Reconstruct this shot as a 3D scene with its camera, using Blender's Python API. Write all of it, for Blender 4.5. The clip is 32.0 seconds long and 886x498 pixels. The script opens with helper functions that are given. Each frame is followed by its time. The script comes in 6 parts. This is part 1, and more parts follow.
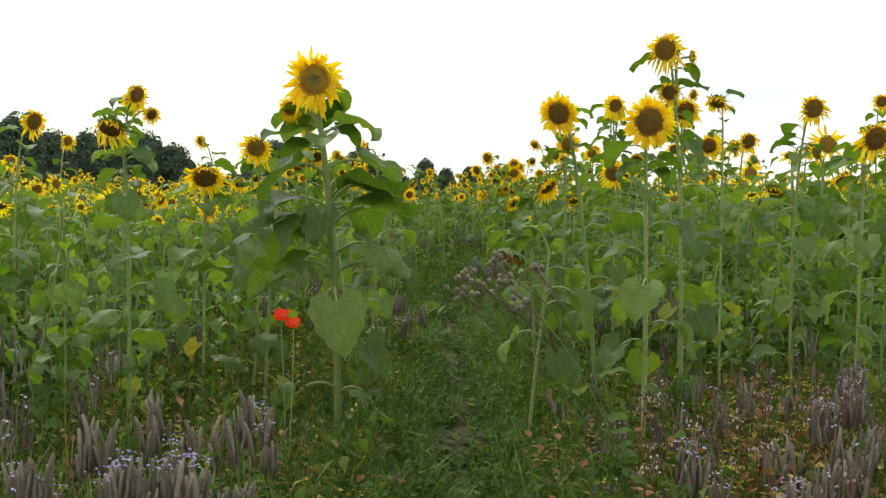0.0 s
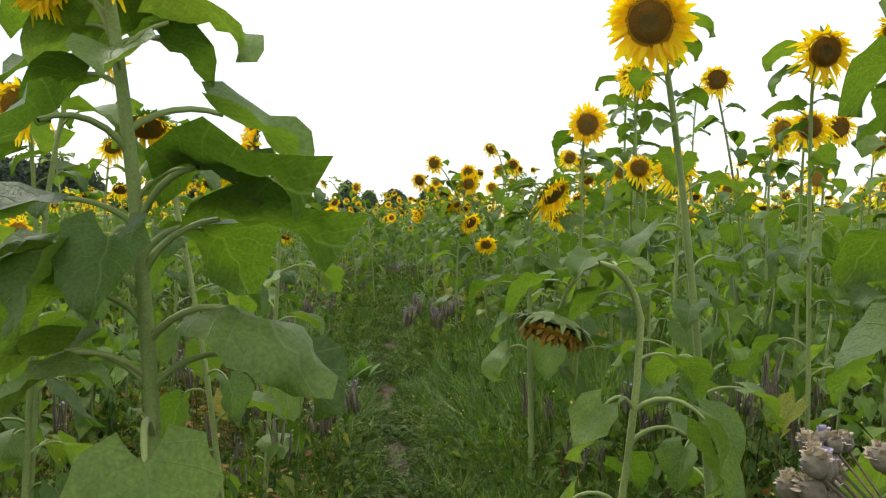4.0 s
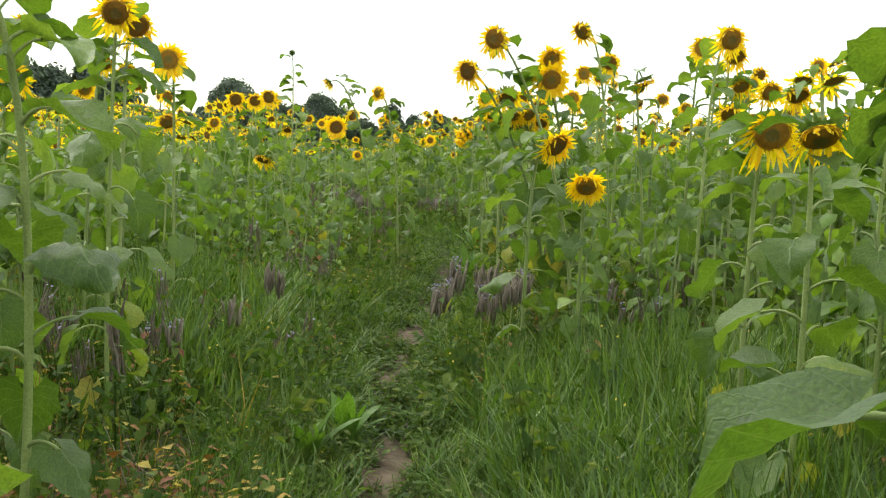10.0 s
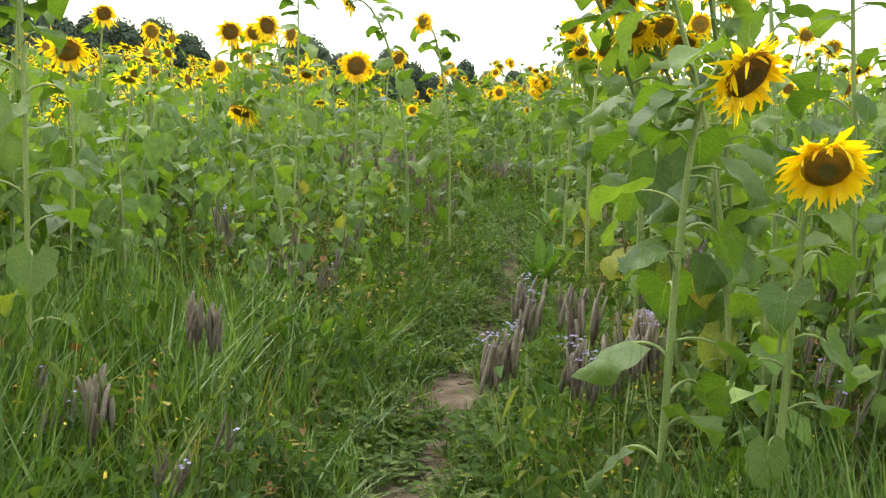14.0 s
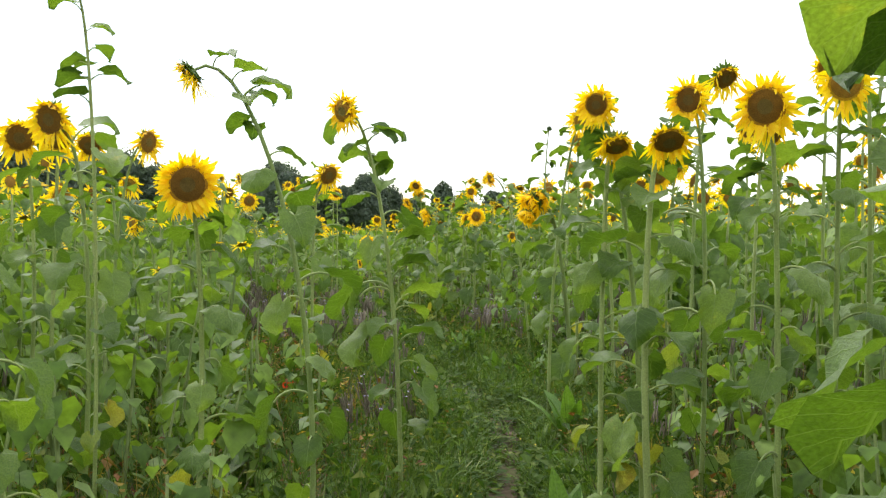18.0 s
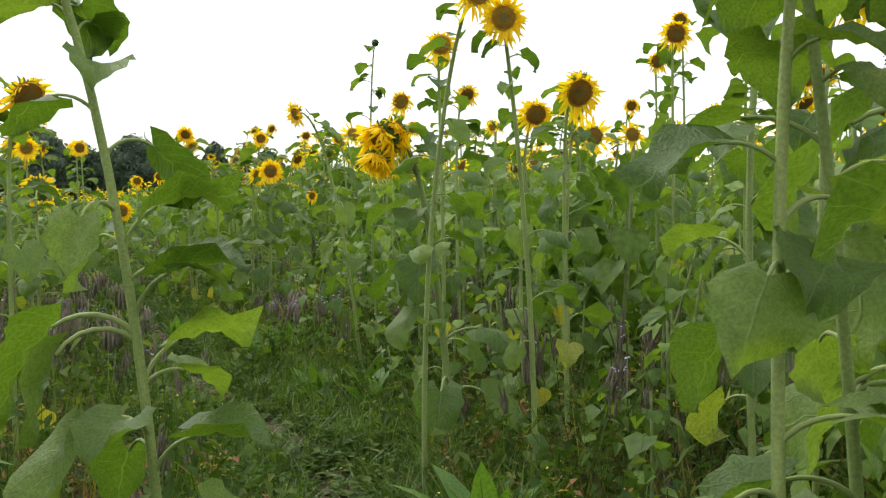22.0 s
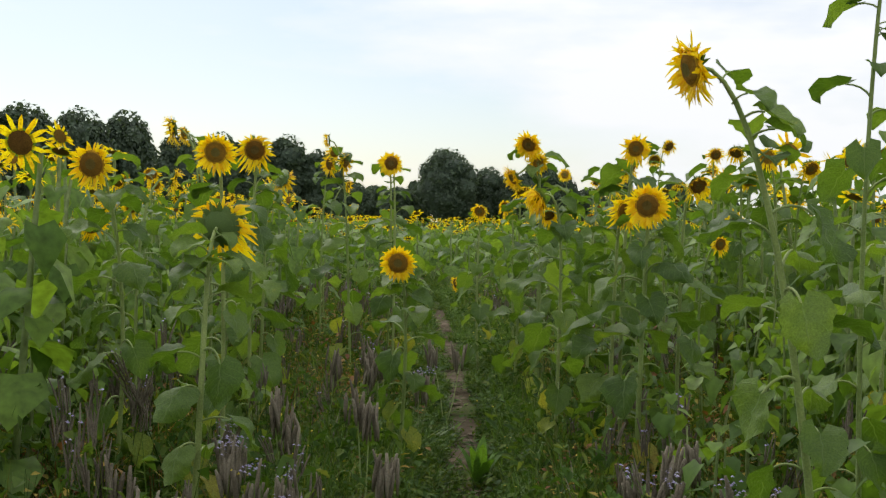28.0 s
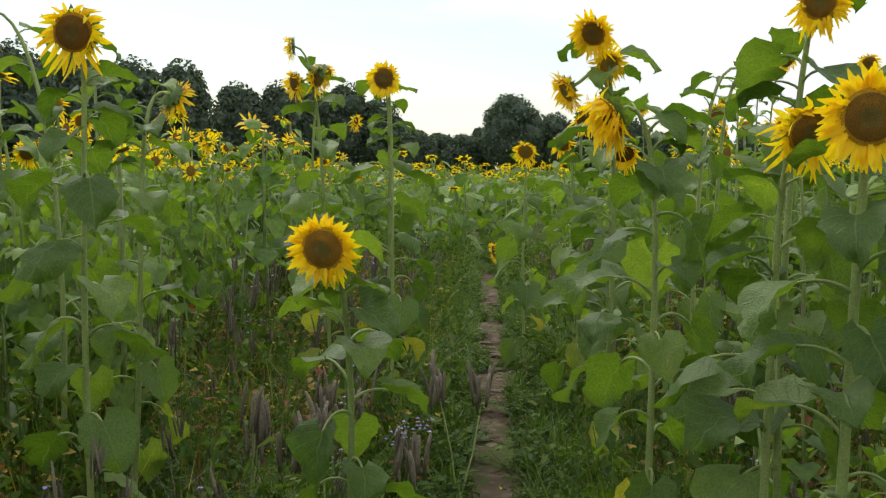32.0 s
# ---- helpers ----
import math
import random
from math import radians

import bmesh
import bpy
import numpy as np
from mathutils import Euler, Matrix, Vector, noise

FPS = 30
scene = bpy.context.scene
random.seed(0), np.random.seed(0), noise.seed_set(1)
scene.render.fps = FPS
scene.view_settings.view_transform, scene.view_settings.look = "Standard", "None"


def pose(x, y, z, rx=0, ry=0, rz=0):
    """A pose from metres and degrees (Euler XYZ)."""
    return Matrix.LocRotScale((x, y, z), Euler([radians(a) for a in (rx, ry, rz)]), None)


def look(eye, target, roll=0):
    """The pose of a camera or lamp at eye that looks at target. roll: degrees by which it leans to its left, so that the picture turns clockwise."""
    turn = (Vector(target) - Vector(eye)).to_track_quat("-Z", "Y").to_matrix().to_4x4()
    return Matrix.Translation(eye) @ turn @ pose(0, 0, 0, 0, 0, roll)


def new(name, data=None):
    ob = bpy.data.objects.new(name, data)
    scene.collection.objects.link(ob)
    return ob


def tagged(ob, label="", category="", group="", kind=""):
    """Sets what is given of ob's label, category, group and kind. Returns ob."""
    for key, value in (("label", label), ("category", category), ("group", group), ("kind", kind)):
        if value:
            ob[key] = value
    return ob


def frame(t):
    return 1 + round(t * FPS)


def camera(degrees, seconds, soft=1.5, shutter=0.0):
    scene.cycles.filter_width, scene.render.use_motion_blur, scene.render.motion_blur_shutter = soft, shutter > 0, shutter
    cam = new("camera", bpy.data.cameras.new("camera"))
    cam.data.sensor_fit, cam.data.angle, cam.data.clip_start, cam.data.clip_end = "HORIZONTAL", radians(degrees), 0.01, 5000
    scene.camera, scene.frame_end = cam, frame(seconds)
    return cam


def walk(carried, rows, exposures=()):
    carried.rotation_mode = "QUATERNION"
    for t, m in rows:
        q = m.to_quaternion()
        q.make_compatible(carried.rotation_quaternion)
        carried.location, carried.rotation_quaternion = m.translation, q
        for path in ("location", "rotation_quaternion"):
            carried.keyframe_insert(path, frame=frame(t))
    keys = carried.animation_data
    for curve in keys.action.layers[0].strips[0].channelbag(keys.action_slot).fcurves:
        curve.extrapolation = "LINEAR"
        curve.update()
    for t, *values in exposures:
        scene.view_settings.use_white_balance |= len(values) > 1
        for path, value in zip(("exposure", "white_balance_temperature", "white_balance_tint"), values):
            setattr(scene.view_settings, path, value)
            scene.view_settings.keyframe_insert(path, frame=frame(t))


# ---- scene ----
cam = camera(43.1, 32.0, soft=1.3)
PATH = [
    (0, (-0.1, 0.028, 1.184), (-0.075, 2.026, 1.109), 0.9),
    (0.5, (-0.142, 0.524, 1.161), (-0.102, 2.523, 1.148), 0.4),
    (1, (-0.144, 1.017, 1.125), (-0.09, 3.012, 0.986), 0.8),
    (1.5, (-0.114, 1.415, 1.132), (-0.075, 3.406, 0.95), 1.9),
    (2, (-0.152, 1.811, 1.138), (-0.048, 3.803, 0.996), 1.3),
    (2.5, (-0.157, 2.187, 1.113), (-0.022, 4.177, 0.975), 0.5),
    (3, (-0.127, 2.558, 1.14), (-0.028, 4.555, 1.092), 2.6),
    (3.5, (-0.167, 2.904, 1.144), (-0.017, 4.898, 1.124), 1.0),
    (5.5, (-0.02, 4.519, 1.236), (0.154, 6.509, 1.144), 0.6),
    (6, (0.042, 4.833, 1.205), (0.168, 6.829, 1.179), 1.4),
    (6.5, (0.074, 5.166, 1.175), (0.136, 7.163, 1.079), 0.1),
    (7, (0.139, 5.575, 1.194), (0.146, 7.568, 1.029), 1.9),
    (7.5, (0.212, 5.949, 1.219), (0.157, 7.947, 1.155), 2.8),
    (8, (0.201, 6.276, 1.179), (0.24, 8.27, 1.034), 1.2),
    (8.5, (0.115, 6.635, 1.179), (0.214, 8.617, 0.929), 3.6),
    (9, (0.073, 6.929, 1.165), (0.223, 8.919, 1.029), 2.7),
    (9.5, (0.074, 7.261, 1.155), (0.157, 9.251, 0.973), 2.9),
    (10, (0.103, 7.582, 1.155), (0.193, 9.574, 0.993), 2.9),
    (10.5, (0.164, 7.913, 1.158), (0.205, 9.906, 1.003), 2.6),
    (11, (0.18, 8.172, 1.174), (0.14, 10.163, 0.983), 3.0),
    (11.5, (0.111, 8.515, 1.175), (0.175, 10.511, 1.064), 1.8),
    (12, (0.104, 8.871, 1.155), (0.166, 10.86, 0.963), 2.0),
    (12.5, (0.157, 9.227, 1.153), (0.275, 11.215, 0.976), 2.0),
    (13, (0.16, 9.609, 1.136), (0.276, 11.6, 0.993), 0.8),
    (13.5, (0.221, 10.044, 1.12), (0.256, 12.032, 0.907), 1.8),
    (14, (0.262, 10.418, 1.125), (0.225, 12.403, 0.883), 3.0),
    (14.5, (0.217, 10.825, 1.149), (0.251, 12.817, 0.969), 1.8),
    (16.5, (0.399, 12.477, 1.226), (0.44, 14.47, 1.055), 1.2),
    (17, (0.421, 12.861, 1.227), (0.375, 14.855, 1.087), 2.8),
    (17.5, (0.351, 13.263, 1.253), (0.378, 15.258, 1.112), 0.6),
    (18, (0.359, 13.626, 1.227), (0.344, 15.626, 1.201), 0.9),
    (18.5, (0.352, 14.011, 1.23), (0.386, 16.007, 1.11), 1.4),
    (19, (0.288, 14.35, 1.25), (0.491, 16.34, 1.213), 1.0),
    (19.5, (0.275, 14.76, 1.215), (0.492, 16.746, 1.124), 1.4),
    (20, (0.263, 15.102, 1.221), (0.475, 17.087, 1.107), 1.3),
    (20.5, (0.218, 15.482, 1.218), (0.57, 17.448, 1.129), 1.1),
    (21, (0.247, 15.82, 1.213), (0.62, 17.783, 1.121), 0.0),
    (21.5, (0.253, 16.115, 1.222), (0.617, 18.082, 1.2), 0.6),
    (22, (0.262, 16.432, 1.224), (0.642, 18.393, 1.126), -0.8),
    (22.5, (0.385, 16.782, 1.223), (0.659, 18.76, 1.102), -0.0),
    (23, (0.467, 17.074, 1.253), (0.649, 19.059, 1.096), 0.7),
    (23.5, (0.502, 17.445, 1.285), (0.674, 19.437, 1.224), 0.4),
    (24, (0.552, 17.778, 1.283), (0.525, 19.778, 1.303), -0.2),
    (24.5, (0.559, 18.116, 1.287), (0.505, 20.115, 1.271), 1.1),
    (25, (0.554, 18.437, 1.292), (0.527, 20.434, 1.2), 1.0),
    (25.5, (0.589, 18.772, 1.294), (0.413, 20.764, 1.265), 1.0),
    (26, (0.597, 19.085, 1.291), (0.336, 21.067, 1.239), 1.7),
    (26.5, (0.586, 19.379, 1.324), (0.29, 21.356, 1.29), 1.5),
    (28.5, (0.535, 20.562, 1.326), (0.192, 22.532, 1.272), 1.5),
    (29, (0.521, 20.922, 1.352), (0.162, 22.889, 1.296), 1.5),
    (29.5, (0.446, 21.254, 1.34), (0.177, 23.235, 1.291), -0.4),
    (30, (0.423, 21.597, 1.325), (0.126, 23.573, 1.255), -0.5),
    (30.5, (0.454, 21.92, 1.33), (0.142, 23.895, 1.275), -0.0),
    (31, (0.422, 22.285, 1.337), (0.099, 24.259, 1.306), -0.5),
    (31.5, (0.382, 22.606, 1.311), (0.011, 24.57, 1.23), 0.5),
    (32, (0.313, 22.91, 1.313), (-0.131, 24.854, 1.17), 0.7),
]
EXPOSURES = [(0, -0.79), (1, -0.89), (2, -0.22), (3, -0.54), (4, -0.69), (6, -0.98), (7, -0.7), (8, -0.89), (9, -0.34), (12, -0.19), (14, 0.06), (15, 0.01), (17, -0.04), (19, -0.49), (20, -0.49), (21, -0.4), (22, -0.59), (23, -0.25), (24, -0.89), (25, -1.19), (26, -1.08), (29, -1.09), (30, -0.99), (31, -1.09), (32, -0.94)]
walk(cam, [(t, look(eye, target, roll)) for t, eye, target, roll in PATH], EXPOSURES)
# ---------------------------------------------------------------- world and light
SUN_EL, SUN_AZ = 46.0, 34.0  # degrees; azimuth from straight ahead towards the left
world = bpy.data.worlds.new("overcast_sky")
scene.world = world
world.use_nodes = True
wn, wl = world.node_tree.nodes, world.node_tree.links
wn.clear()
w_out, w_bg = wn.new("ShaderNodeOutputWorld"), wn.new("ShaderNodeBackground")
w_sky = wn.new("ShaderNodeTexSky")
w_sky.sky_type, w_sky.sun_disc = "NISHITA", False
w_sky.sun_elevation, w_sky.sun_rotation = radians(SUN_EL), radians(-SUN_AZ)
w_co, w_map = wn.new("ShaderNodeTexCoord"), wn.new("ShaderNodeMapping")
w_map.inputs["Scale"].default_value = (2.2, 2.2, 9.0)
w_noise, w_ramp, w_mix = wn.new("ShaderNodeTexNoise"), wn.new("ShaderNodeValToRGB"), wn.new("ShaderNodeMix")
w_noise.inputs["Scale"].default_value, w_noise.inputs["Detail"].default_value = 1.5, 7.0
w_noise.inputs["Roughness"].default_value = 0.55
w_ramp.color_ramp.elements[0].position, w_ramp.color_ramp.elements[0].color = 0.32, (0.22, 0.22, 0.22, 1)
w_ramp.color_ramp.elements[1].position, w_ramp.color_ramp.elements[1].color = 0.58, (1, 1, 1, 1)
w_dim, w_zenith = wn.new("ShaderNodeMix"), wn.new("ShaderNodeMix")
for k in (w_dim, w_zenith):
    k.data_type, k.blend_type = "RGBA", "MULTIPLY"
    k.inputs["Factor"].default_value = 1.0
w_dim.inputs[7].default_value = (0.130, 0.130, 0.130, 1)
w_mix.data_type = "RGBA"
w_mix.inputs[7].default_value = (1.13, 1.15, 1.18, 1)
wl.new(w_co.outputs["Generated"], w_map.inputs["Vector"])
wl.new(w_map.outputs["Vector"], w_noise.inputs["Vector"])
wl.new(w_sky.outputs["Color"], w_dim.inputs[6])
w_dot, w_gap, w_cover = wn.new("ShaderNodeVectorMath"), wn.new("ShaderNodeMapRange"), wn.new("ShaderNodeMath")
w_dot.operation, w_cover.operation = "DOT_PRODUCT", "ADD"
w_dot.inputs[1].default_value = (-0.412, 0.905, 0.108)  # towards a thinner stretch of cloud, low on the left
w_gap.inputs["From Min"].default_value, w_gap.inputs["From Max"].default_value = 0.90, 0.995
w_gap.inputs["To Min"].default_value, w_gap.inputs["To Max"].default_value = 0.06, -0.25
wl.new(w_co.outputs["Generated"], w_dot.inputs[0])
wl.new(w_dot.outputs["Value"], w_gap.inputs["Value"])
wl.new(w_noise.outputs["Fac"], w_cover.inputs[0])
wl.new(w_gap.outputs["Result"], w_cover.inputs[1])
wl.new(w_cover.outputs[0], w_ramp.inputs["Fac"])
wl.new(w_ramp.outputs["Color"], w_mix.inputs["Factor"])
wl.new(w_dim.outputs[2], w_mix.inputs[6])
# an overcast sky is brighter overhead than at the horizon
w_sep, w_lift = wn.new("ShaderNodeSeparateXYZ"), wn.new("ShaderNodeMapRange")
w_lift.inputs["To Min"].default_value, w_lift.inputs["To Max"].default_value = 1.17, 1.68
wl.new(w_co.outputs["Generated"], w_sep.inputs[0])
wl.new(w_sep.outputs["Z"], w_lift.inputs["Value"])
wl.new(w_mix.outputs[2], w_zenith.inputs[6])
wl.new(w_lift.outputs["Result"], w_zenith.inputs[7])
wl.new(w_zenith.outputs[2], w_bg.inputs["Color"])
wl.new(w_bg.outputs["Background"], w_out.inputs["Surface"])
w_bg.inputs["Strength"].default_value = 1.5
sun_data = bpy.data.lights.new("sun", "SUN")
sun_data.energy, sun_data.angle, sun_data.color = 3.0, radians(9), (1.0, 0.96, 0.9)
sun = new("sun", sun_data)
ae, aa = radians(SUN_EL), radians(SUN_AZ)
sun.matrix_world = look((-30 * math.sin(aa) * math.cos(ae), 30 * math.cos(aa) * math.cos(ae), 30 * math.sin(ae)), (0, 0, 0))


# ---------------------------------------------------------------- materials
def nodes_of(name):
    m = bpy.data.materials.new(name)
    m.use_nodes = True
    n, l = m.node_tree.nodes, m.node_tree.links
    n.clear()
    return m, n, l


def math_node(n, l, op, a, b=None):
    k = n.new("ShaderNodeMath")
    k.operation = op
    for i, v in enumerate((a, b)):
        if v is None:
            continue
        if isinstance(v, (int, float)):
            k.inputs[i].default_value = v
        else:
            l.new(v, k.inputs[i])
    return k.outputs[0]


def ramp_node(n, l, fac, stops):
    r = n.new("ShaderNodeValToRGB")
    els = r.color_ramp.elements
    while len(els) < len(stops):
        els.new(0.5)
    for e, (p, c) in zip(els, stops):
        e.position, e.color = p, (*c, 1)
    l.new(fac, r.inputs["Fac"])
    return r.outputs["Color"]


def mix_node(n, l, kind, fac, a, b):
    k = n.new("ShaderNodeMix")
    k.data_type, k.blend_type = "RGBA", kind
    for s, v in ((k.inputs["Factor"], fac), (k.inputs[6], a), (k.inputs[7], b)):
        if isinstance(v, (int, float)):
            s.default_value = v
        elif isinstance(v, tuple):
            s.default_value = (*v, 1)
        else:
            l.new(v, s)
    return k.outputs[2]


def surface(name, stops, rough=0.6, scale=20.0, bump=0.2, thin=0.0, source="object", fine=6.0, veins=False, spec=0.3, mottle=0.28, sheen=0.0, glow=(1.5, 1.6, 0.50)):
    """A natural surface: colours picked per object or per island, mottled by noise, with relief, and light through thin leaves."""
    m, n, l = nodes_of(name)
    out, bsdf = n.new("ShaderNodeOutputMaterial"), n.new("ShaderNodeBsdfPrincipled")
    co = n.new("ShaderNodeTexCoord")
    big, small = n.new("ShaderNodeTexNoise"), n.new("ShaderNodeTexNoise")
    big.inputs["Scale"].default_value, small.inputs["Scale"].default_value = scale, scale * fine
    small.inputs["Detail"].default_value = 4
    for k in (big, small):
        l.new(co.outputs["Object"], k.inputs["Vector"])
    if source == "island":
        pick = n.new("ShaderNodeNewGeometry").outputs["Random Per Island"]
    else:
        pick = n.new("ShaderNodeObjectInfo").outputs["Random"]
    f = math_node(n, l, "ADD", math_node(n, l, "MULTIPLY", pick, 0.75), math_node(n, l, "MULTIPLY", math_node(n, l, "SUBTRACT", big.outputs["Fac"], 0.25), 0.5))
    col = ramp_node(n, l, f, stops)
    shade = ramp_node(n, l, small.outputs["Fac"], [(0.28, (1 - mottle * 1.3,) * 3), (0.68, (1 + mottle * 0.6,) * 3)])
    col = mix_node(n, l, "MULTIPLY", 1.0, col, shade)
    height = small.outputs["Fac"]
    if veins:
        uv = n.new("ShaderNodeUVMap")
        sep = n.new("ShaderNodeSeparateXYZ")
        l.new(uv.outputs["UV"], sep.inputs[0])
        v = math_node(n, l, "ABSOLUTE", math_node(n, l, "SUBTRACT", sep.outputs["Y"], 0.5))
        rib = math_node(n, l, "SUBTRACT", 1.0, math_node(n, l, "MINIMUM", math_node(n, l, "MULTIPLY", v, 38.0), 1.0))
        w = math_node(n, l, "FRACT", math_node(n, l, "SUBTRACT", math_node(n, l, "MULTIPLY", sep.outputs["X"], 6.0), math_node(n, l, "MULTIPLY", v, 5.0)))
        side = math_node(n, l, "SUBTRACT", 1.0, math_node(n, l, "MINIMUM", math_node(n, l, "MULTIPLY", math_node(n, l, "ABSOLUTE", math_node(n, l, "SUBTRACT", w, 0.5)), 17.0), 1.0))
        vein = math_node(n, l, "MAXIMUM", rib, math_node(n, l, "MULTIPLY", side, 0.55))
        col = mix_node(n, l, "MIX", math_node(n, l, "MULTIPLY", vein, 0.45), col, (0.22, 0.30, 0.13))
        height = math_node(n, l, "SUBTRACT", math_node(n, l, "MULTIPLY", small.outputs["Fac"], 0.5), math_node(n, l, "MULTIPLY", vein, 0.8))
    bp = n.new("ShaderNodeBump")
    bp.inputs["Strength"].default_value, bp.inputs["Distance"].default_value = bump, 0.012 if veins else 0.004
    l.new(height, bp.inputs["Height"])
    l.new(bp.outputs["Normal"], bsdf.inputs["Normal"])
    l.new(col, bsdf.inputs["Base Color"])
    bsdf.inputs["Roughness"].default_value, bsdf.inputs["Specular IOR Level"].default_value = rough, spec
    bsdf.inputs["Sheen Weight"].default_value, bsdf.inputs["Sheen Roughness"].default_value = sheen, 0.45
    if thin:
        tr, mx = n.new("ShaderNodeBsdfTranslucent"), n.new("ShaderNodeMixShader")
        l.new(mix_node(n, l, "MULTIPLY", 1.0, col, glow), tr.inputs["Color"])
        l.new(bp.outputs["Normal"], tr.inputs["Normal"])
        mx.inputs[0].default_value = thin
        l.new(bsdf.outputs[0], mx.inputs[1])
        l.new(tr.outputs[0], mx.inputs[2])
        l.new(mx.outputs[0], out.inputs["Surface"])
    else:
        l.new(bsdf.outputs[0], out.inputs["Surface"])
    return m


LEAF = [(0.0, (0.048, 0.094, 0.017)), (0.35, (0.086, 0.150, 0.027)), (0.70, (0.132, 0.206, 0.042)), (0.93, (0.188, 0.270, 0.062)), (1.0, (0.30, 0.31, 0.065))]
LIT = (1.65, 1.75, 0.45)
M_LEAF = surface("sunflower_leaf", LEAF, 0.50, 3, 0.40, 0.38, "object", 9, True, 0.30, 0.24, 0.05, LIT)
M_LEAF_Y = surface("yellowed_leaf", [(0.0, (0.15, 0.23, 0.04)), (0.5, (0.27, 0.30, 0.055)), (0.8, (0.36, 0.33, 0.07)), (1.0, (0.24, 0.15, 0.045))], 0.7, 2.5, 0.4, 0.35, "object", 8, True, 0.2, 0.3)
M_STEM = surface("hairy_green_stem", [(0.0, (0.19, 0.26, 0.075)), (0.5, (0.25, 0.32, 0.095)), (1.0, (0.32, 0.38, 0.13))], 0.6, 14, 0.35, 0.0, "object", 14, False, 0.3, 0.20, 0.1)
M_PETAL = surface("yellow_petal", [(0.0, (0.80, 0.44, 0.006)), (0.35, (0.90, 0.60, 0.008)), (1.0, (0.95, 0.74, 0.018))], 0.55, 26, 0.35, 0.42, "island", 4)
M_RUSTY = surface("shrivelled_petal", [(0.0, (0.20, 0.085, 0.015)), (1.0, (0.42, 0.24, 0.035))], 0.7, 26, 0.4, 0.25, "island", 4)
M_DISC = surface("seed_disc", [(0.0, (0.13, 0.062, 0.010)), (0.5, (0.22, 0.112, 0.014)), (0.8, (0.32, 0.170, 0.020)), (1.0, (0.42, 0.25, 0.03))], 0.85, 2.5, 1.0, 0.0, "object", 11, False, 0.2, 0.42)
M_RIM = surface("golden_florets", [(0.0, (0.36, 0.17, 0.012)), (0.5, (0.52, 0.28, 0.016)), (1.0, (0.68, 0.42, 0.02))], 0.8, 5, 1.0, 0.0, "object", 6, False, 0.2, 0.4)
M_DISC_C = surface("disc_centre", [(0.0, (0.12, 0.075, 0.018)), (0.5, (0.18, 0.125, 0.026)), (1.0, (0.22, 0.19, 0.045))], 0.85, 4, 1.0, 0.0, "object", 8, False, 0.2, 0.35)
M_BRACT = surface("green_bract", [(0.0, (0.075, 0.13, 0.035)), (0.6, (0.12, 0.19, 0.05)), (1.0, (0.20, 0.24, 0.075))], 0.65, 16, 0.4, 0.2)
M_FLEAF = surface("field_leaf", [(k, tuple(1.15 * u for u in c)) for k, c in LEAF], 0.55, 2.5, 0.2, 0.36, "island", 9, False, 0.22, 0.30, 0.03, LIT)
M_FSTEM = surface("field_stem", [(0.0, (0.17, 0.235, 0.075)), (1.0, (0.29, 0.345, 0.135))], 0.6, 4, 0.2, 0.0, "island")
M_FDISC = surface("field_disc", [(0.0, (0.13, 0.06, 0.010)), (1.0, (0.34, 0.18, 0.025))], 0.85, 30, 0.4, 0.0, "island")
M_WEED = surface("weed_leaf", [(0.0, (0.024, 0.056, 0.011)), (0.4, (0.056, 0.106, 0.019)), (0.75, (0.105, 0.158, 0.032)), (1.0, (0.20, 0.21, 0.06))], 0.65, 1.3, 0.2, 0.35, "island", 12, False, 0.12)
M_GRASS = surface("grass_blade", [(0.0, (0.042, 0.088, 0.016)), (0.5, (0.092, 0.168, 0.029)), (0.8, (0.155, 0.240, 0.050)), (1.0, (0.29, 0.31, 0.11))], 0.5, 0.9, 0.1, 0.3, "island", 10)
M_DRY = surface("dried_bloom", [(0.0, (0.095, 0.078, 0.052)), (0.5, (0.160, 0.135, 0.095)), (1.0, (0.26, 0.225, 0.165))], 0.9, 20, 0.6, 0.0, "island", 8)
M_MAUVE = surface("mauve_bloom", [(0.0, (0.23, 0.20, 0.38)), (0.5, (0.32, 0.28, 0.48)), (1.0, (0.46, 0.42, 0.60))], 0.8, 30, 0.3, 0.2, "island")
M_RUST = surface("rusty_leaf", [(0.0, (0.13, 0.045, 0.022)), (0.5, (0.22, 0.10, 0.040)), (1.0, (0.30, 0.19, 0.065))], 0.75, 6, 0.3, 0.25, "island")
M_OCHRE = surface("yellowing_weed", [(0.0, (0.20, 0.20, 0.04)), (0.5, (0.36, 0.29, 0.05)), (1.0, (0.42, 0.24, 0.06))], 0.75, 6, 0.3, 0.3, "island")
M_WHITE = surface("white_floret", [(0.0, (0.62, 0.62, 0.55)), (1.0, (0.82, 0.82, 0.78))], 0.7, 30, 0.2, 0.1, "island")
M_YDOT = surface("yellow_floret", [(0.0, (0.60, 0.46, 0.03)), (1.0, (0.75, 0.62, 0.10))], 0.7, 30, 0.2, 0.1, "island")
M_RED = surface("poppy_petal", [(0.0, (0.68, 0.035, 0.006)), (1.0, (0.85, 0.085, 0.012))], 0.5, 40, 0.3, 0.3)
M_DARK = surface("poppy_heart", [(0.0, (0.02, 0.02, 0.02)), (1.0, (0.04, 0.03, 0.03))], 0.8, 40, 0.4)
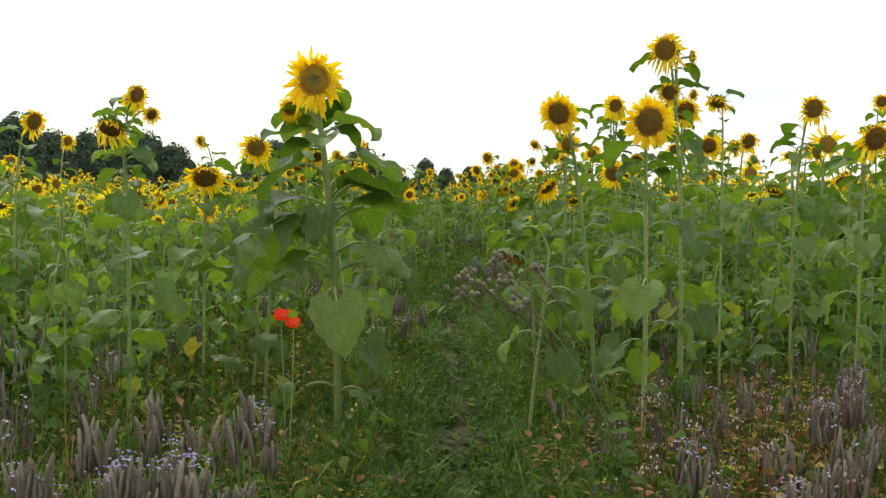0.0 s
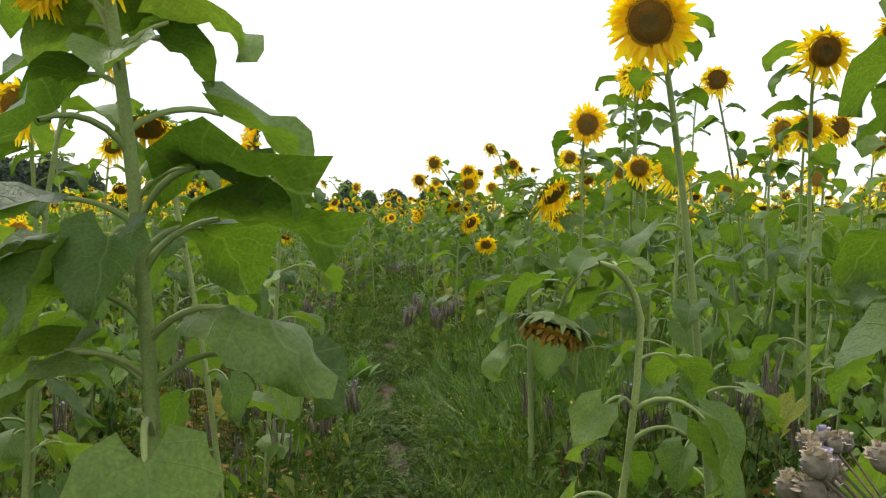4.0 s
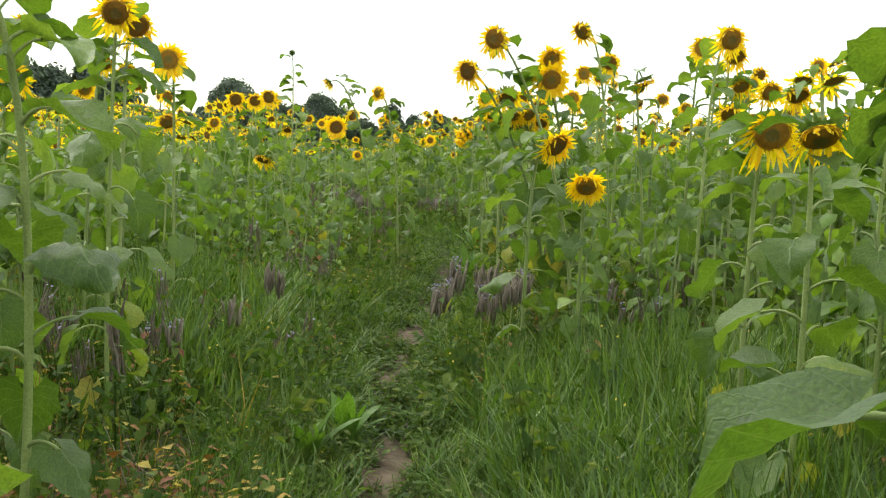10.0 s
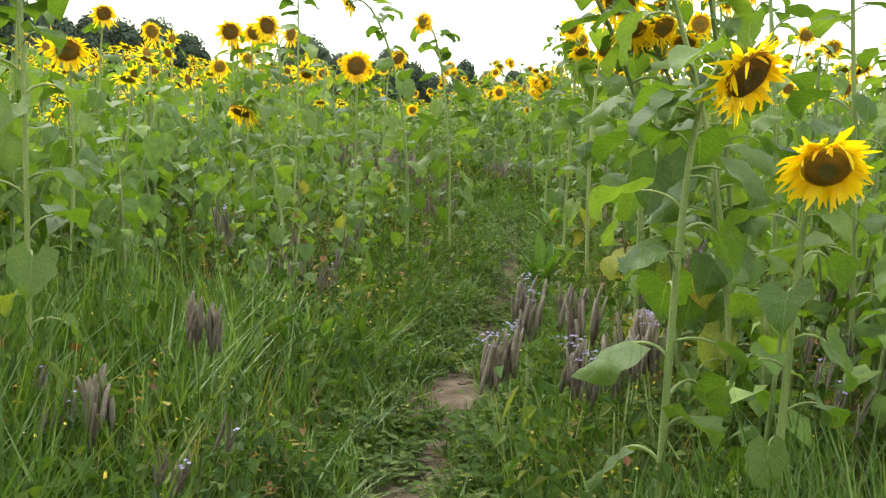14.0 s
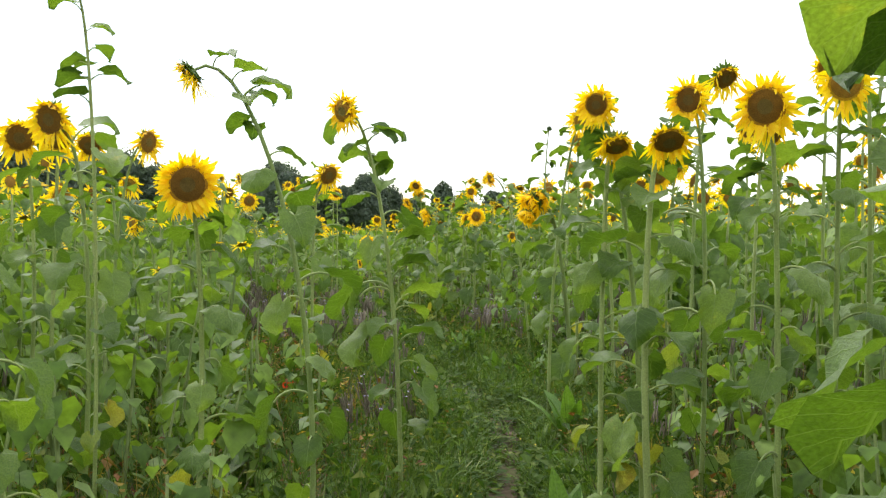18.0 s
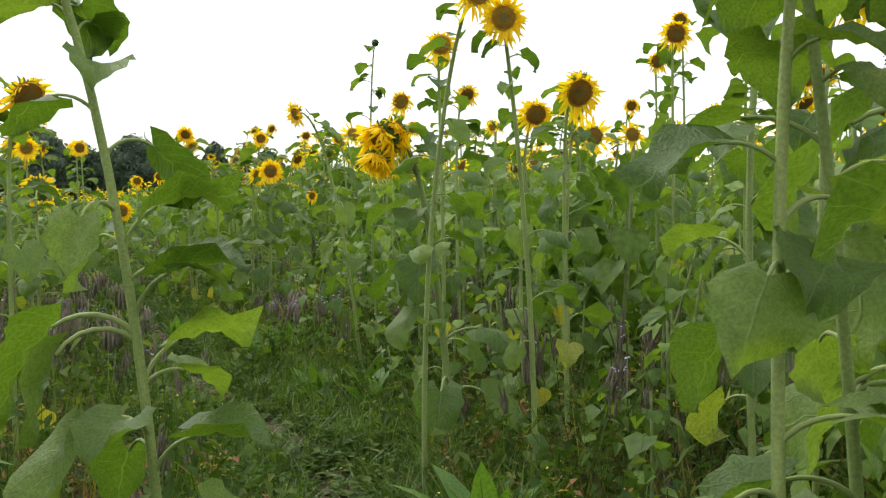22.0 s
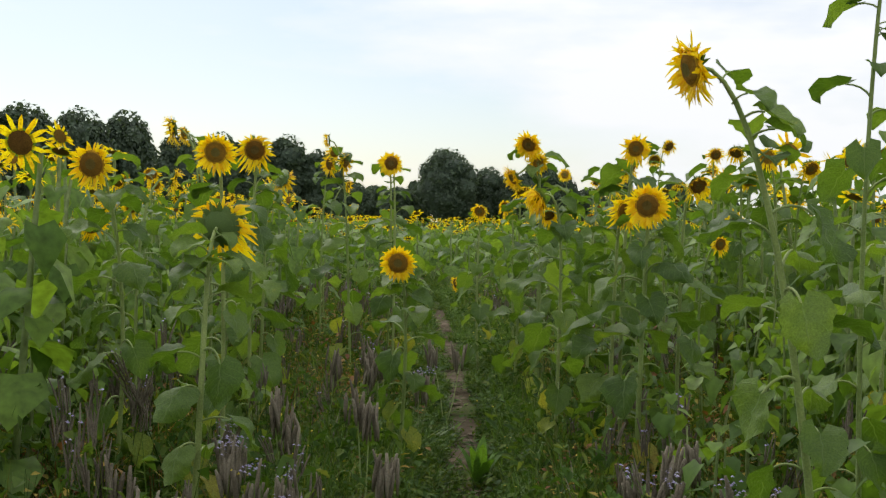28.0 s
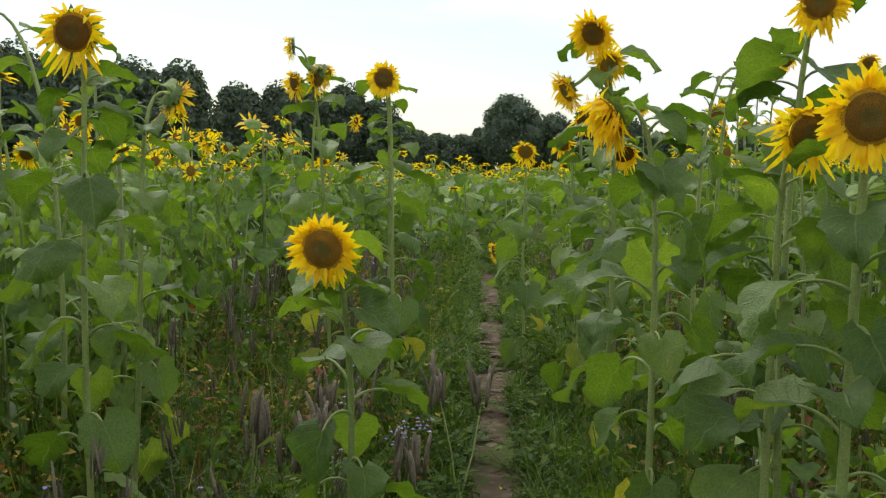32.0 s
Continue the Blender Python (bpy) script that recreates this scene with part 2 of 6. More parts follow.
M_FLUFF = surface("thistle_down", [(0.0, (0.34, 0.25, 0.17)), (0.6, (0.56, 0.46, 0.36)), (1.0, (0.76, 0.68, 0.58))], 0.95, 60, 1.0, 0.1, "island")
M_TWIG = surface("brown_twig", [(0.0, (0.09, 0.065, 0.04)), (1.0, (0.16, 0.12, 0.07))], 0.85, 20, 0.5)
# far tree leaves, with distance haze put into the colour: lifted and bluer
M_TREE_HAZED = surface("hazed_tree_leaf", [(0.0, (0.045, 0.070, 0.046)), (0.5, (0.070, 0.100, 0.062)), (1.0, (0.105, 0.140, 0.085))], 0.65, 0.25, 0.2, 0.2, "island", 8)
M_BARK = surface("tree_bark", [(0.0, (0.05, 0.042, 0.033)), (1.0, (0.11, 0.09, 0.07))], 0.9, 2, 0.9)
M_CLOD = surface("dry_clod", [(0.0, (0.080, 0.060, 0.039)), (0.6, (0.135, 0.104, 0.072)), (1.0, (0.22, 0.178, 0.13))], 0.95, 12, 0.9, 0.0, "island", 8, False, 0.03)


def ground_material():
    m, n, l = nodes_of("field_soil")
    out, bsdf, co = n.new("ShaderNodeOutputMaterial"), n.new("ShaderNodeBsdfPrincipled"), n.new("ShaderNodeTexCoord")
    big, mid, small = (n.new("ShaderNodeTexNoise") for _ in range(3))
    for k, s in ((big, 0.9), (mid, 6.0), (small, 60.0)):
        k.inputs["Scale"].default_value, k.inputs["Detail"].default_value = s, 5
        l.new(co.outputs["Object"], k.inputs["Vector"])
    soil = ramp_node(n, l, mid.outputs["Fac"], [(0.3, (0.085, 0.062, 0.038)), (0.55, (0.15, 0.115, 0.072)), (0.75, (0.21, 0.165, 0.11))])
    moss = ramp_node(n, l, small.outputs["Fac"], [(0.3, (0.030, 0.054, 0.010)), (0.7, (0.070, 0.105, 0.020))])
    k = ramp_node(n, l, math_node(n, l, "ADD", math_node(n, l, "MULTIPLY", big.outputs["Fac"], 0.5), math_node(n, l, "MULTIPLY", mid.outputs["Fac"], 0.5)), [(0.36, (0, 0, 0)), (0.50, (1, 1, 1))])
    worn = n.new("ShaderNodeAttribute")
    worn.attribute_name = "worn"
    bare = ramp_node(n, l, mid.outputs["Fac"], [(0.3, (0.062, 0.047, 0.030)), (0.55, (0.108, 0.083, 0.056)), (0.75, (0.18, 0.143, 0.10))])
    col = mix_node(n, l, "MIX", worn.outputs["Fac"], mix_node(n, l, "MIX", k, soil, moss), bare)
    bp = n.new("ShaderNodeBump")
    bp.inputs["Strength"].default_value, bp.inputs["Distance"].default_value = 0.9, 0.02
    l.new(math_node(n, l, "ADD", mid.outputs["Fac"], math_node(n, l, "MULTIPLY", small.outputs["Fac"], 0.4)), bp.inputs["Height"])
    l.new(bp.outputs["Normal"], bsdf.inputs["Normal"])
    l.new(col, bsdf.inputs["Base Color"])
    bsdf.inputs["Roughness"].default_value, bsdf.inputs["Specular IOR Level"].default_value = 0.95, 0.04
    l.new(bsdf.outputs[0], out.inputs["Surface"])
    return m


M_SOIL = ground_material()

# ---------------------------------------------------------------- the lie of the land
TRAIL_Y = [-12, 0, 8, 12.8, 14, 17.3, 20.0, 21.0, 22.0, 23.2, 24, 26.5, 28.1, 29.8, 32.7, 36.6, 45, 80]
TRAIL_X = [-0.2, 0.0, 0.12, 0.12, 0.12, 0.54, 0.69, 0.70, 0.48, 0.19, 0.01, -0.33, -0.61, -0.92, -1.47, -2.25, -4.1, -12]


def trail(y):
    return np.interp(y, TRAIL_Y, TRAIL_X)


def lie(y):
    """Height of the field: it climbs gently half way along the path."""
    k = np.clip((np.asarray(y, float) - 9.0) / 12.0, 0, 1)
    return -0.10 + 0.15 * k * k * (3 - 2 * k)


def mesh_of(name, verts, faces, mats, index=None, smooth=True, uvs=None):
    me = bpy.data.meshes.new(name)
    me.from_pydata([tuple(v) for v in verts], [], [tuple(int(i) for i in f) for f in faces])
    for m in mats:
        me.materials.append(m)
    if index is not None:
        me.polygons.foreach_set("material_index", np.asarray(index, np.int32))
    me.polygons.foreach_set("use_smooth", np.full(len(me.polygons), smooth))
    if uvs is not None:
        layer = me.uv_layers.new(name="UVMap")
        loops = np.zeros(len(me.loops), np.int32)
        me.loops.foreach_get("vertex_index", loops)
        layer.data.foreach_set("uv", np.asarray(uvs, np.float32)[loops].ravel())
    me.update()
    return me


def big_mesh(name, verts, tris, mats, index, smooth=True):
    """A mesh from large arrays of corners and triangles."""
    me = bpy.data.meshes.new(name)
    nv, nt = len(verts), len(tris)
    me.vertices.add(nv)
    me.vertices.foreach_set("co", np.ascontiguousarray(verts, np.float32).ravel())
    me.loops.add(nt * 3)
    me.loops.foreach_set("vertex_index", np.ascontiguousarray(tris, np.int32).ravel())
    me.polygons.add(nt)
    me.polygons.foreach_set("loop_start", np.arange(0, nt * 3, 3, dtype=np.int32))
    for m in mats:
        me.materials.append(m)
    me.polygons.foreach_set("material_index", np.ascontiguousarray(index, np.int32))
    me.polygons.foreach_set("use_smooth", np.full(nt, smooth))
    me.update(calc_edges=True)
    return me


class Soup:
    """Gathers triangles with a material number each."""

    def __init__(self):
        self.v, self.t, self.m, self.n = [], [], [], 0

    def add(self, verts, faces, mat):
        tris = []
        for f in faces:
            for k in range(1, len(f) - 1):
                tris.append((f[0], f[k], f[k + 1]))
        self.v.append(np.asarray(verts, float))
        self.t.append(np.asarray(tris, int) + self.n)
        self.m.append(np.full(len(tris), mat))
        self.n += len(verts)
        return self

    def done(self):
        return np.concatenate(self.v), np.concatenate(self.t), np.concatenate(self.m)


def scatter(pieces):
    """Many copies of small plants as one set of arrays. pieces: (template, places, turns, sizes, leans)."""
    vs, ts, ms, n = [], [], [], 0
    for (v, t, m), pos, turn, size, lean in pieces:
        k = len(pos)
        if not k:
            continue
        c, s = np.cos(turn), np.sin(turn)
        size = np.asarray(size)
        size = np.stack([size, size, size], 1) if size.ndim == 1 else size
        p = v[None] * size[:, None, :]
        x = c[:, None] * p[..., 0] - s[:, None] * p[..., 1] + lean[:, :1] * p[..., 2]
        y = s[:, None] * p[..., 0] + c[:, None] * p[..., 1] + lean[:, 1:] * p[..., 2]
        w = np.stack([x + pos[:, :1], y + pos[:, 1:2], p[..., 2] + pos[:, 2:3]], -1)
        vs.append(w.reshape(-1, 3))
        ts.append((t[None] + (n + np.arange(k) * len(v))[:, None, None]).reshape(-1, 3))
        ms.append(np.tile(m, k))
        n += k * len(v)
    return np.concatenate(vs), np.concatenate(ts), np.concatenate(ms)


def part(name, me, parent, m=None, label=""):
    ob = new(name, me)
    ob.parent = parent
    if m is not None:
        ob.matrix_basis = m
    if label:
        ob["label"] = label
    return ob


def thing(name, x, y, z, label, category, group=""):
    ob = new(name)
    ob.empty_display_size = 0.1
    ob.location = (x, y, z)
    return tagged(ob, label, category, group)


def frames_along(pts):
    """Directions and two cross directions at each point of a line."""
    pts = np.asarray(pts, float)
    d = np.gradient(pts, axis=0)
    d /= np.linalg.norm(d, axis=1)[:, None] + 1e-9
    side = np.cross(d, (0.13, 0.97, 0.11))
    side /= np.linalg.norm(side, axis=1)[:, None] + 1e-9
    return pts, d, side, np.cross(side, d)


def tube(pts, radii, sides=6, cap=True):
    pts, d, a, b = frames_along(pts)
    ang = np.arange(sides) * 2 * np.pi / sides
    ring = pts[:, None] + np.asarray(radii)[:, None, None] * (np.cos(ang)[None, :, None] * a[:, None] + np.sin(ang)[None, :, None] * b[:, None])
    v = ring.reshape(-1, 3)
    f = [(i * sides + j, i * sides + (j + 1) % sides, (i + 1) * sides + (j + 1) % sides, (i + 1) * sides + j) for i in range(len(pts) - 1) for j in range(sides)]
    if cap:
        f += [tuple(range(sides))[::-1], tuple((len(pts) - 1) * sides + j for j in range(sides))]
    return v, f


def bezier(p, n):
    t = np.linspace(0, 1, n)[:, None]
    a, b, c, d = (np.asarray(q, float) for q in p)
    return a * (1 - t) ** 3 + 3 * b * t * (1 - t) ** 2 + 3 * c * t * t * (1 - t) + d * t ** 3


# ---------------------------------------------------------------- sunflower pieces
def leaf_mesh(seed, petiole=0.62, rise=50, droop=70, cup=0.25, wave=0.05, twist=0.0, fall=8, rows=10, cols=7, mat=None, n=6, sides=5):
    """A stalked heart-shaped leaf, one unit long, growing out along x from a stem at the origin."""
    r = random.Random(seed)
    x = z = 0.0
    line, a = [(0, 0, 0)], rise
    for i in range(n):
        x, z = x + petiole / n * math.cos(radians(a)), z + petiole / n * math.sin(radians(a))
        a -= (rise + fall) / n
        line.append((x, 0, z))
    v, f = tube(line, np.linspace(0.036, 0.024, n + 1), sides, False)
    v, uv = list(v), [(0.0, 0.5)] * len(v)
    idx = [1] * len(f)
    base = len(v)
    spine, ang = [], a
    for i in range(rows):
        spine.append((x, z, ang))
        x, z = x + math.cos(radians(ang)) / (rows - 1), z + math.sin(radians(ang)) / (rows - 1)
        ang -= droop / (rows - 1) * (0.5 + i / (rows - 1))
    ph = r.uniform(0, 6)
    for i in range(rows):
        u = i / (rows - 1)
        half = 0.53 * math.sin(math.pi * ((u + 0.03) / 1.03) ** 0.62) ** 0.9 if u < 1 else 0.004
        sx, sz, sa = spine[i]
        ca, sn = math.cos(radians(sa)), math.sin(radians(sa))
        for j in range(cols):
            w = 2 * j / (cols - 1) - 1
            edge = abs(w) > 0.9
            h = half * (1 + (0.07 * (1 if i % 2 else -1) if edge else 0) + r.uniform(-0.025, 0.025))
            back = -0.27 * abs(w) ** 1.4 * (1 - u) ** 2.5
            up = cup * abs(w) ** 1.25 * half + wave * math.sin(ph + u * 9 + w * 3) * abs(w) + r.uniform(-0.006, 0.006) + 0.030 * math.cos(u * 19 - 4 * abs(w)) * (1.2 - abs(w)) + 0.020 * math.sin(w * 9 + u * 7) + 0.05 * r.uniform(-1, 1) * (abs(w) > 0.9)
            y = w * h * (1 - 0.12 * abs(cup))
            up += twist * w * u
            v.append((sx + back * ca - up * sn, y, sz + back * sn + up * ca))
            uv.append((u, 0.5 + w / 2))
    for i in range(rows - 1):
        for j in range(cols - 1):
            q = base + i * cols + j
            f.append((q, q + 1, q + cols + 1, q + cols))
            idx.append(0)
    return mesh_of("leaf", v, f, [mat or M_LEAF, M_STEM], idx, True, uv)


LEAF_KINDS = [(0.85, 48, 60, 0.40, 0.07, 0.15, 12), (0.95, 40, 75, 0.25, 0.08, -0.2, 18), (0.78, 55, 45, 0.50, 0.05, 0.0, 8), (0.88, 45, 80, -0.30, 0.06, 0.2, 14), (0.80, 52, 40, 0.30, 0.09, -0.3, 10),
              (0.90, 44, 40, 0.35, 0.08, 0.2, 45), (0.82, 50, 55, 0.25, 0.09, -0.2, 52), (1.00, 40, 35, 0.45, 0.07, 0.1, 60), (0.75, 48, 50, -0.30, 0.08, -0.3, 38), (0.92, 42, 30, 0.20, 0.10, 0.3, 55)]
LEAVES = [leaf_mesh(i, *k) for i, k in enumerate(LEAF_KINDS)]
LEAVES_PLAIN = [leaf_mesh(i, *k, 7, 5, None, 4, 4) for i, k in enumerate(LEAF_KINDS)]
LEAVES_Y = [leaf_mesh(20 + i, 0.6, 20, 70, 0.5, 0.09, 0.3 * (i - 1), 45, 8, 5, M_LEAF_Y, 4, 4) for i in range(3)]
LEAVES_TIP = [leaf_mesh(50 + i, 0.60, 58 - 10 * i, 30 + 35 * i, 0.35, 0.05, 0.1, 8, 6, 5, None, 3, 3) for i in range(3)]
LEAVES_TOP = [leaf_mesh(40 + i, 0.60, 58 - 10 * i, 30 + 35 * i, 0.35, 0.05, 0.1, 8, 9, 7, None, 4, 4) for i in range(3)]


def petal(r, length, width, lift, curl, wobble):
    """Corners of one ray petal from the rim at the origin outward along x, in three segments, and its faces."""
    v, a, x, z = [], lift, 0.0, 0.0
    side = r.uniform(-wobble, wobble)
    for i, w in enumerate((0.6, 1.0, 0.92, 0.22)):
        v += [(x, side * (i / 3) ** 1.5 * length - w * width / 2, z), (x, side * (i / 3) ** 1.5 * length, z - 0.12 * width * w), (x, side * (i / 3) ** 1.5 * length + w * width / 2, z)]
        x, z = x + math.cos(radians(a)) * length / 3, z + math.sin(radians(a)) * length / 3
        a += curl / 3
    f = [(3 * i + j, 3 * i + j + 3, 3 * i + j + 4, 3 * i + j + 1) for i in range(3) for j in range(2)]
    return np.array(v), f


SAG = {"fresh": 0.22, "ragged": 0.40, "wilted": 0.60, "shaggy": 0.70, "spent": 0.1}


def ring_of_petals(seed, count, style):
    """Ray petals round a disc of radius 1 that faces +z."""
    r = random.Random(seed)
    s = Soup()
    for i in range(count):
        a = 2 * math.pi * (2 * i + (i >= count / 2) * 0.7 + r.uniform(-0.6, 0.6)) / count
        if r.random() < (0.04 if style == "fresh" else 0.12):
            continue
        q = {"fresh": (r.uniform(0.85, 1.20), r.uniform(0.20, 0.30), r.uniform(-8, 44), r.uniform(-60, 50), 0.25),
             "spent": (r.uniform(0.3, 0.6), r.uniform(0.10, 0.18), r.uniform(50, 95), r.uniform(-60, 60), 0.5),
             "ragged": (r.uniform(0.75, 1.3), r.uniform(0.17, 0.30), r.uniform(-15, 65), r.uniform(-100, 90), 0.5),
             "shaggy": (r.uniform(1.0, 1.7), r.uniform(0.20, 0.34), r.uniform(35, 105), r.uniform(-70, 60), 0.5),
             "wilted": (r.uniform(0.75, 1.3), r.uniform(0.15, 0.27), r.uniform(5, 85), r.uniform(-70, 60), 0.5)}[style]
        if SAG[style] > 0.5 and math.sin(a) > 0.1:
            q = (q[0] * 0.65, *q[1:])
        v, f = petal(r, *q)
        v = v * (1.0 if i < count / 2 else 0.86) + (0.90 + r.uniform(-0.10, 0.03), 0, (-0.14 if i < count / 2 else -0.02) + r.uniform(-0.05, 0.05))
        c, k = math.cos(a), math.sin(a)
        v = np.stack([c * v[:, 0] - k * v[:, 1], k * v[:, 0] + c * v[:, 1], v[:, 2]], 1)
        v[:, 1] -= SAG[style] * np.clip(np.hypot(np.hypot(v[:, 0], v[:, 1]), v[:, 2]) - 0.9, 0, 2) ** 1.4
        s.add(v, f, 0)
    return big_mesh("petals", *s.done()[:2], [M_RUSTY if style == "spent" else M_PETAL], s.done()[2])


def single_petal(seed, style):
    r = random.Random(seed)
    q = {"fresh": (1.0, 0.29, 14, -20, 0.2), "ragged": (1.08, 0.27, 22, 25, 0.4), "wilted": (0.95, 0.25, 38, -30, 0.45), "shaggy": (1.35, 0.24, 52, -35, 0.5)}[style]
    v, f = petal(r, q[0] * r.uniform(0.9, 1.12), q[1] * r.uniform(0.85, 1.15), q[2] + r.uniform(-18, 18), q[3] + r.uniform(-75, 60), q[4])
    return mesh_of("petal", v, f, [M_PETAL])


PETALS = {k: [ring_of_petals(100 + i + 10 * j, c, k) for i, c in enumerate((62, 68, 72, 64))] for j, k in enumerate(("fresh", "ragged", "wilted", "spent", "shaggy"))}
PETAL = {k: [single_petal(200 + i + 10 * j, k) for i in range(6)] for j, k in enumerate(("fresh", "ragged", "wilted", "shaggy"))}


def disc_mesh(seed, dome):
    """The seed head: a low dome with a dimpled face and a paler centre."""
    r = random.Random(seed)
    seg, v, f, idx = 24, [(0, 0, dome * 0.72)], [], []
    radii = (0.13, 0.26, 0.38, 0.50, 0.62, 0.74, 0.85, 0.94, 1.0)
    for i, q in enumerate(radii):
        z = dome * (1 - q ** 2.4) * (0.80 if q < 0.3 else 1.0)
        for j in range(seg):
            a = 2 * math.pi * (j + 0.5 * (i % 2)) / seg
            v.append((q * math.cos(a) * (1 + r.uniform(-0.015, 0.015)), q * math.sin(a), z + r.uniform(-0.026, 0.026)))
    f += [(0, 1 + j, 1 + (j + 1) % seg) for j in range(seg)]
    idx += [1] * seg
    for i in range(len(radii) - 1):
        for j in range(seg):
            p, q = 1 + i * seg + j, 1 + i * seg + (j + 1) % seg
            f.append((p, p + seg, q + seg, q))
            idx.append(1 if i < 2 else 2 if i > 5 else 0)
    return mesh_of("disc", v, f, [M_DISC, M_DISC_C, M_RIM], idx)


DISCS = [disc_mesh(i, d) for i, d in enumerate((0.14, 0.24, 0.34, 0.2, 0.28))]


def bracts_mesh(seed, spread, mat=M_BRACT):
    """The green back of a head: a shallow cup with pointed bracts round it."""
    r = random.Random(seed)
    seg, s = 14, Soup()
    v, f = [], []
    for q, z in ((0.16, -0.58), (0.5, -0.50), (0.84, -0.34), (0.92, -0.22)):
        v += [(q * math.cos(2 * math.pi * j / seg), q * math.sin(2 * math.pi * j / seg), z) for j in range(seg)]
    f = [(i * seg + j, i * seg + (j + 1) % seg, (i + 1) * seg + (j + 1) % seg, (i + 1) * seg + j) for i in range(3) for j in range(seg)]
    f.append(tuple(range(seg))[::-1])
    s.add(v, f, 0)
    for i in range(26):
        a, ln, w = 2 * math.pi * (i + r.uniform(-0.3, 0.3)) / 26, r.uniform(0.38, 0.62), r.uniform(0.12, 0.17)
        up = r.uniform(-0.35, 0.30) + spread
        p = np.array([(0.76, -w, -0.36), (0.76, w, -0.36), (0.76 + ln * 0.5, w * 0.8, -0.32 + up * 0.3), (0.76 + ln * 0.5, -w * 0.8, -0.32 + up * 0.3), (0.76 + ln, 0, -0.27 + up)])
        c, k = math.cos(a), math.sin(a)
        s.add(np.stack([c * p[:, 0] - k * p[:, 1], k * p[:, 0] + c * p[:, 1], p[:, 2]], 1), [(0, 1, 2, 3), (3, 2, 4)], 0)
    v, t, m = s.done()
    return big_mesh("flower_head", v, t, [mat], m)


BRACTS = [bracts_mesh(i, u) for i, u in enumerate((-0.25, -0.1, 0.02))]
BRACTS_PALE = bracts_mesh(7, 0.35, M_STEM)


def bud_mesh():
    r = random.Random(5)
    s = Soup()
    for k in range(3):
        for i in range(11):
            a, q = 2 * math.pi * (i + 0.5 * k) / 11, 1.0 - 0.28 * k
            p = np.array([(q * 0.7, -0.2, -0.4), (q * 0.7, 0.2, -0.4), (q * 1.05, 0.2, 0.1), (q * 1.05, -0.2, 0.1), (q * (0.9 - 0.3 * k), 0, 0.75 + r.uniform(-0.1, 0.15))])
            c, e = math.cos(a), math.sin(a)
            s.add(np.stack([c * p[:, 0] - e * p[:, 1], e * p[:, 0] + c * p[:, 1], p[:, 2]], 1), [(0, 1, 2, 3), (3, 2, 4)], 0)
    v, f = [], []
    seg = 10
    for q, z in ((0.2, -0.6), (0.75, -0.4), (0.95, 0.0), (0.6, 0.35)):
        v += [(q * math.cos(2 * math.pi * j / seg), q * math.sin(2 * math.pi * j / seg), z) for j in range(seg)]
    f = [(i * seg + j, i * seg + (j + 1) % seg, (i + 1) * seg + (j + 1) % seg, (i + 1) * seg + j) for i in range(3) for j in range(seg)]
    s.add(v, f + [tuple(range(3 * seg, 4 * seg))], 0)
    v, t, m = s.done()
    return big_mesh("bud", v, t, [M_BRACT], m)


BUD = bud_mesh()
LOOK = {"fresh": "with bright yellow petals round a brown disc", "ragged": "with ragged curling yellow petals and a brown disc",
        "wilted": "with withered yellow petals hanging round a dark disc", "shaggy": "with a shaggy mass of drooping golden petals", "spent": "bent over, with pale bracts and shrivelled brown petals"}
STANDS = []


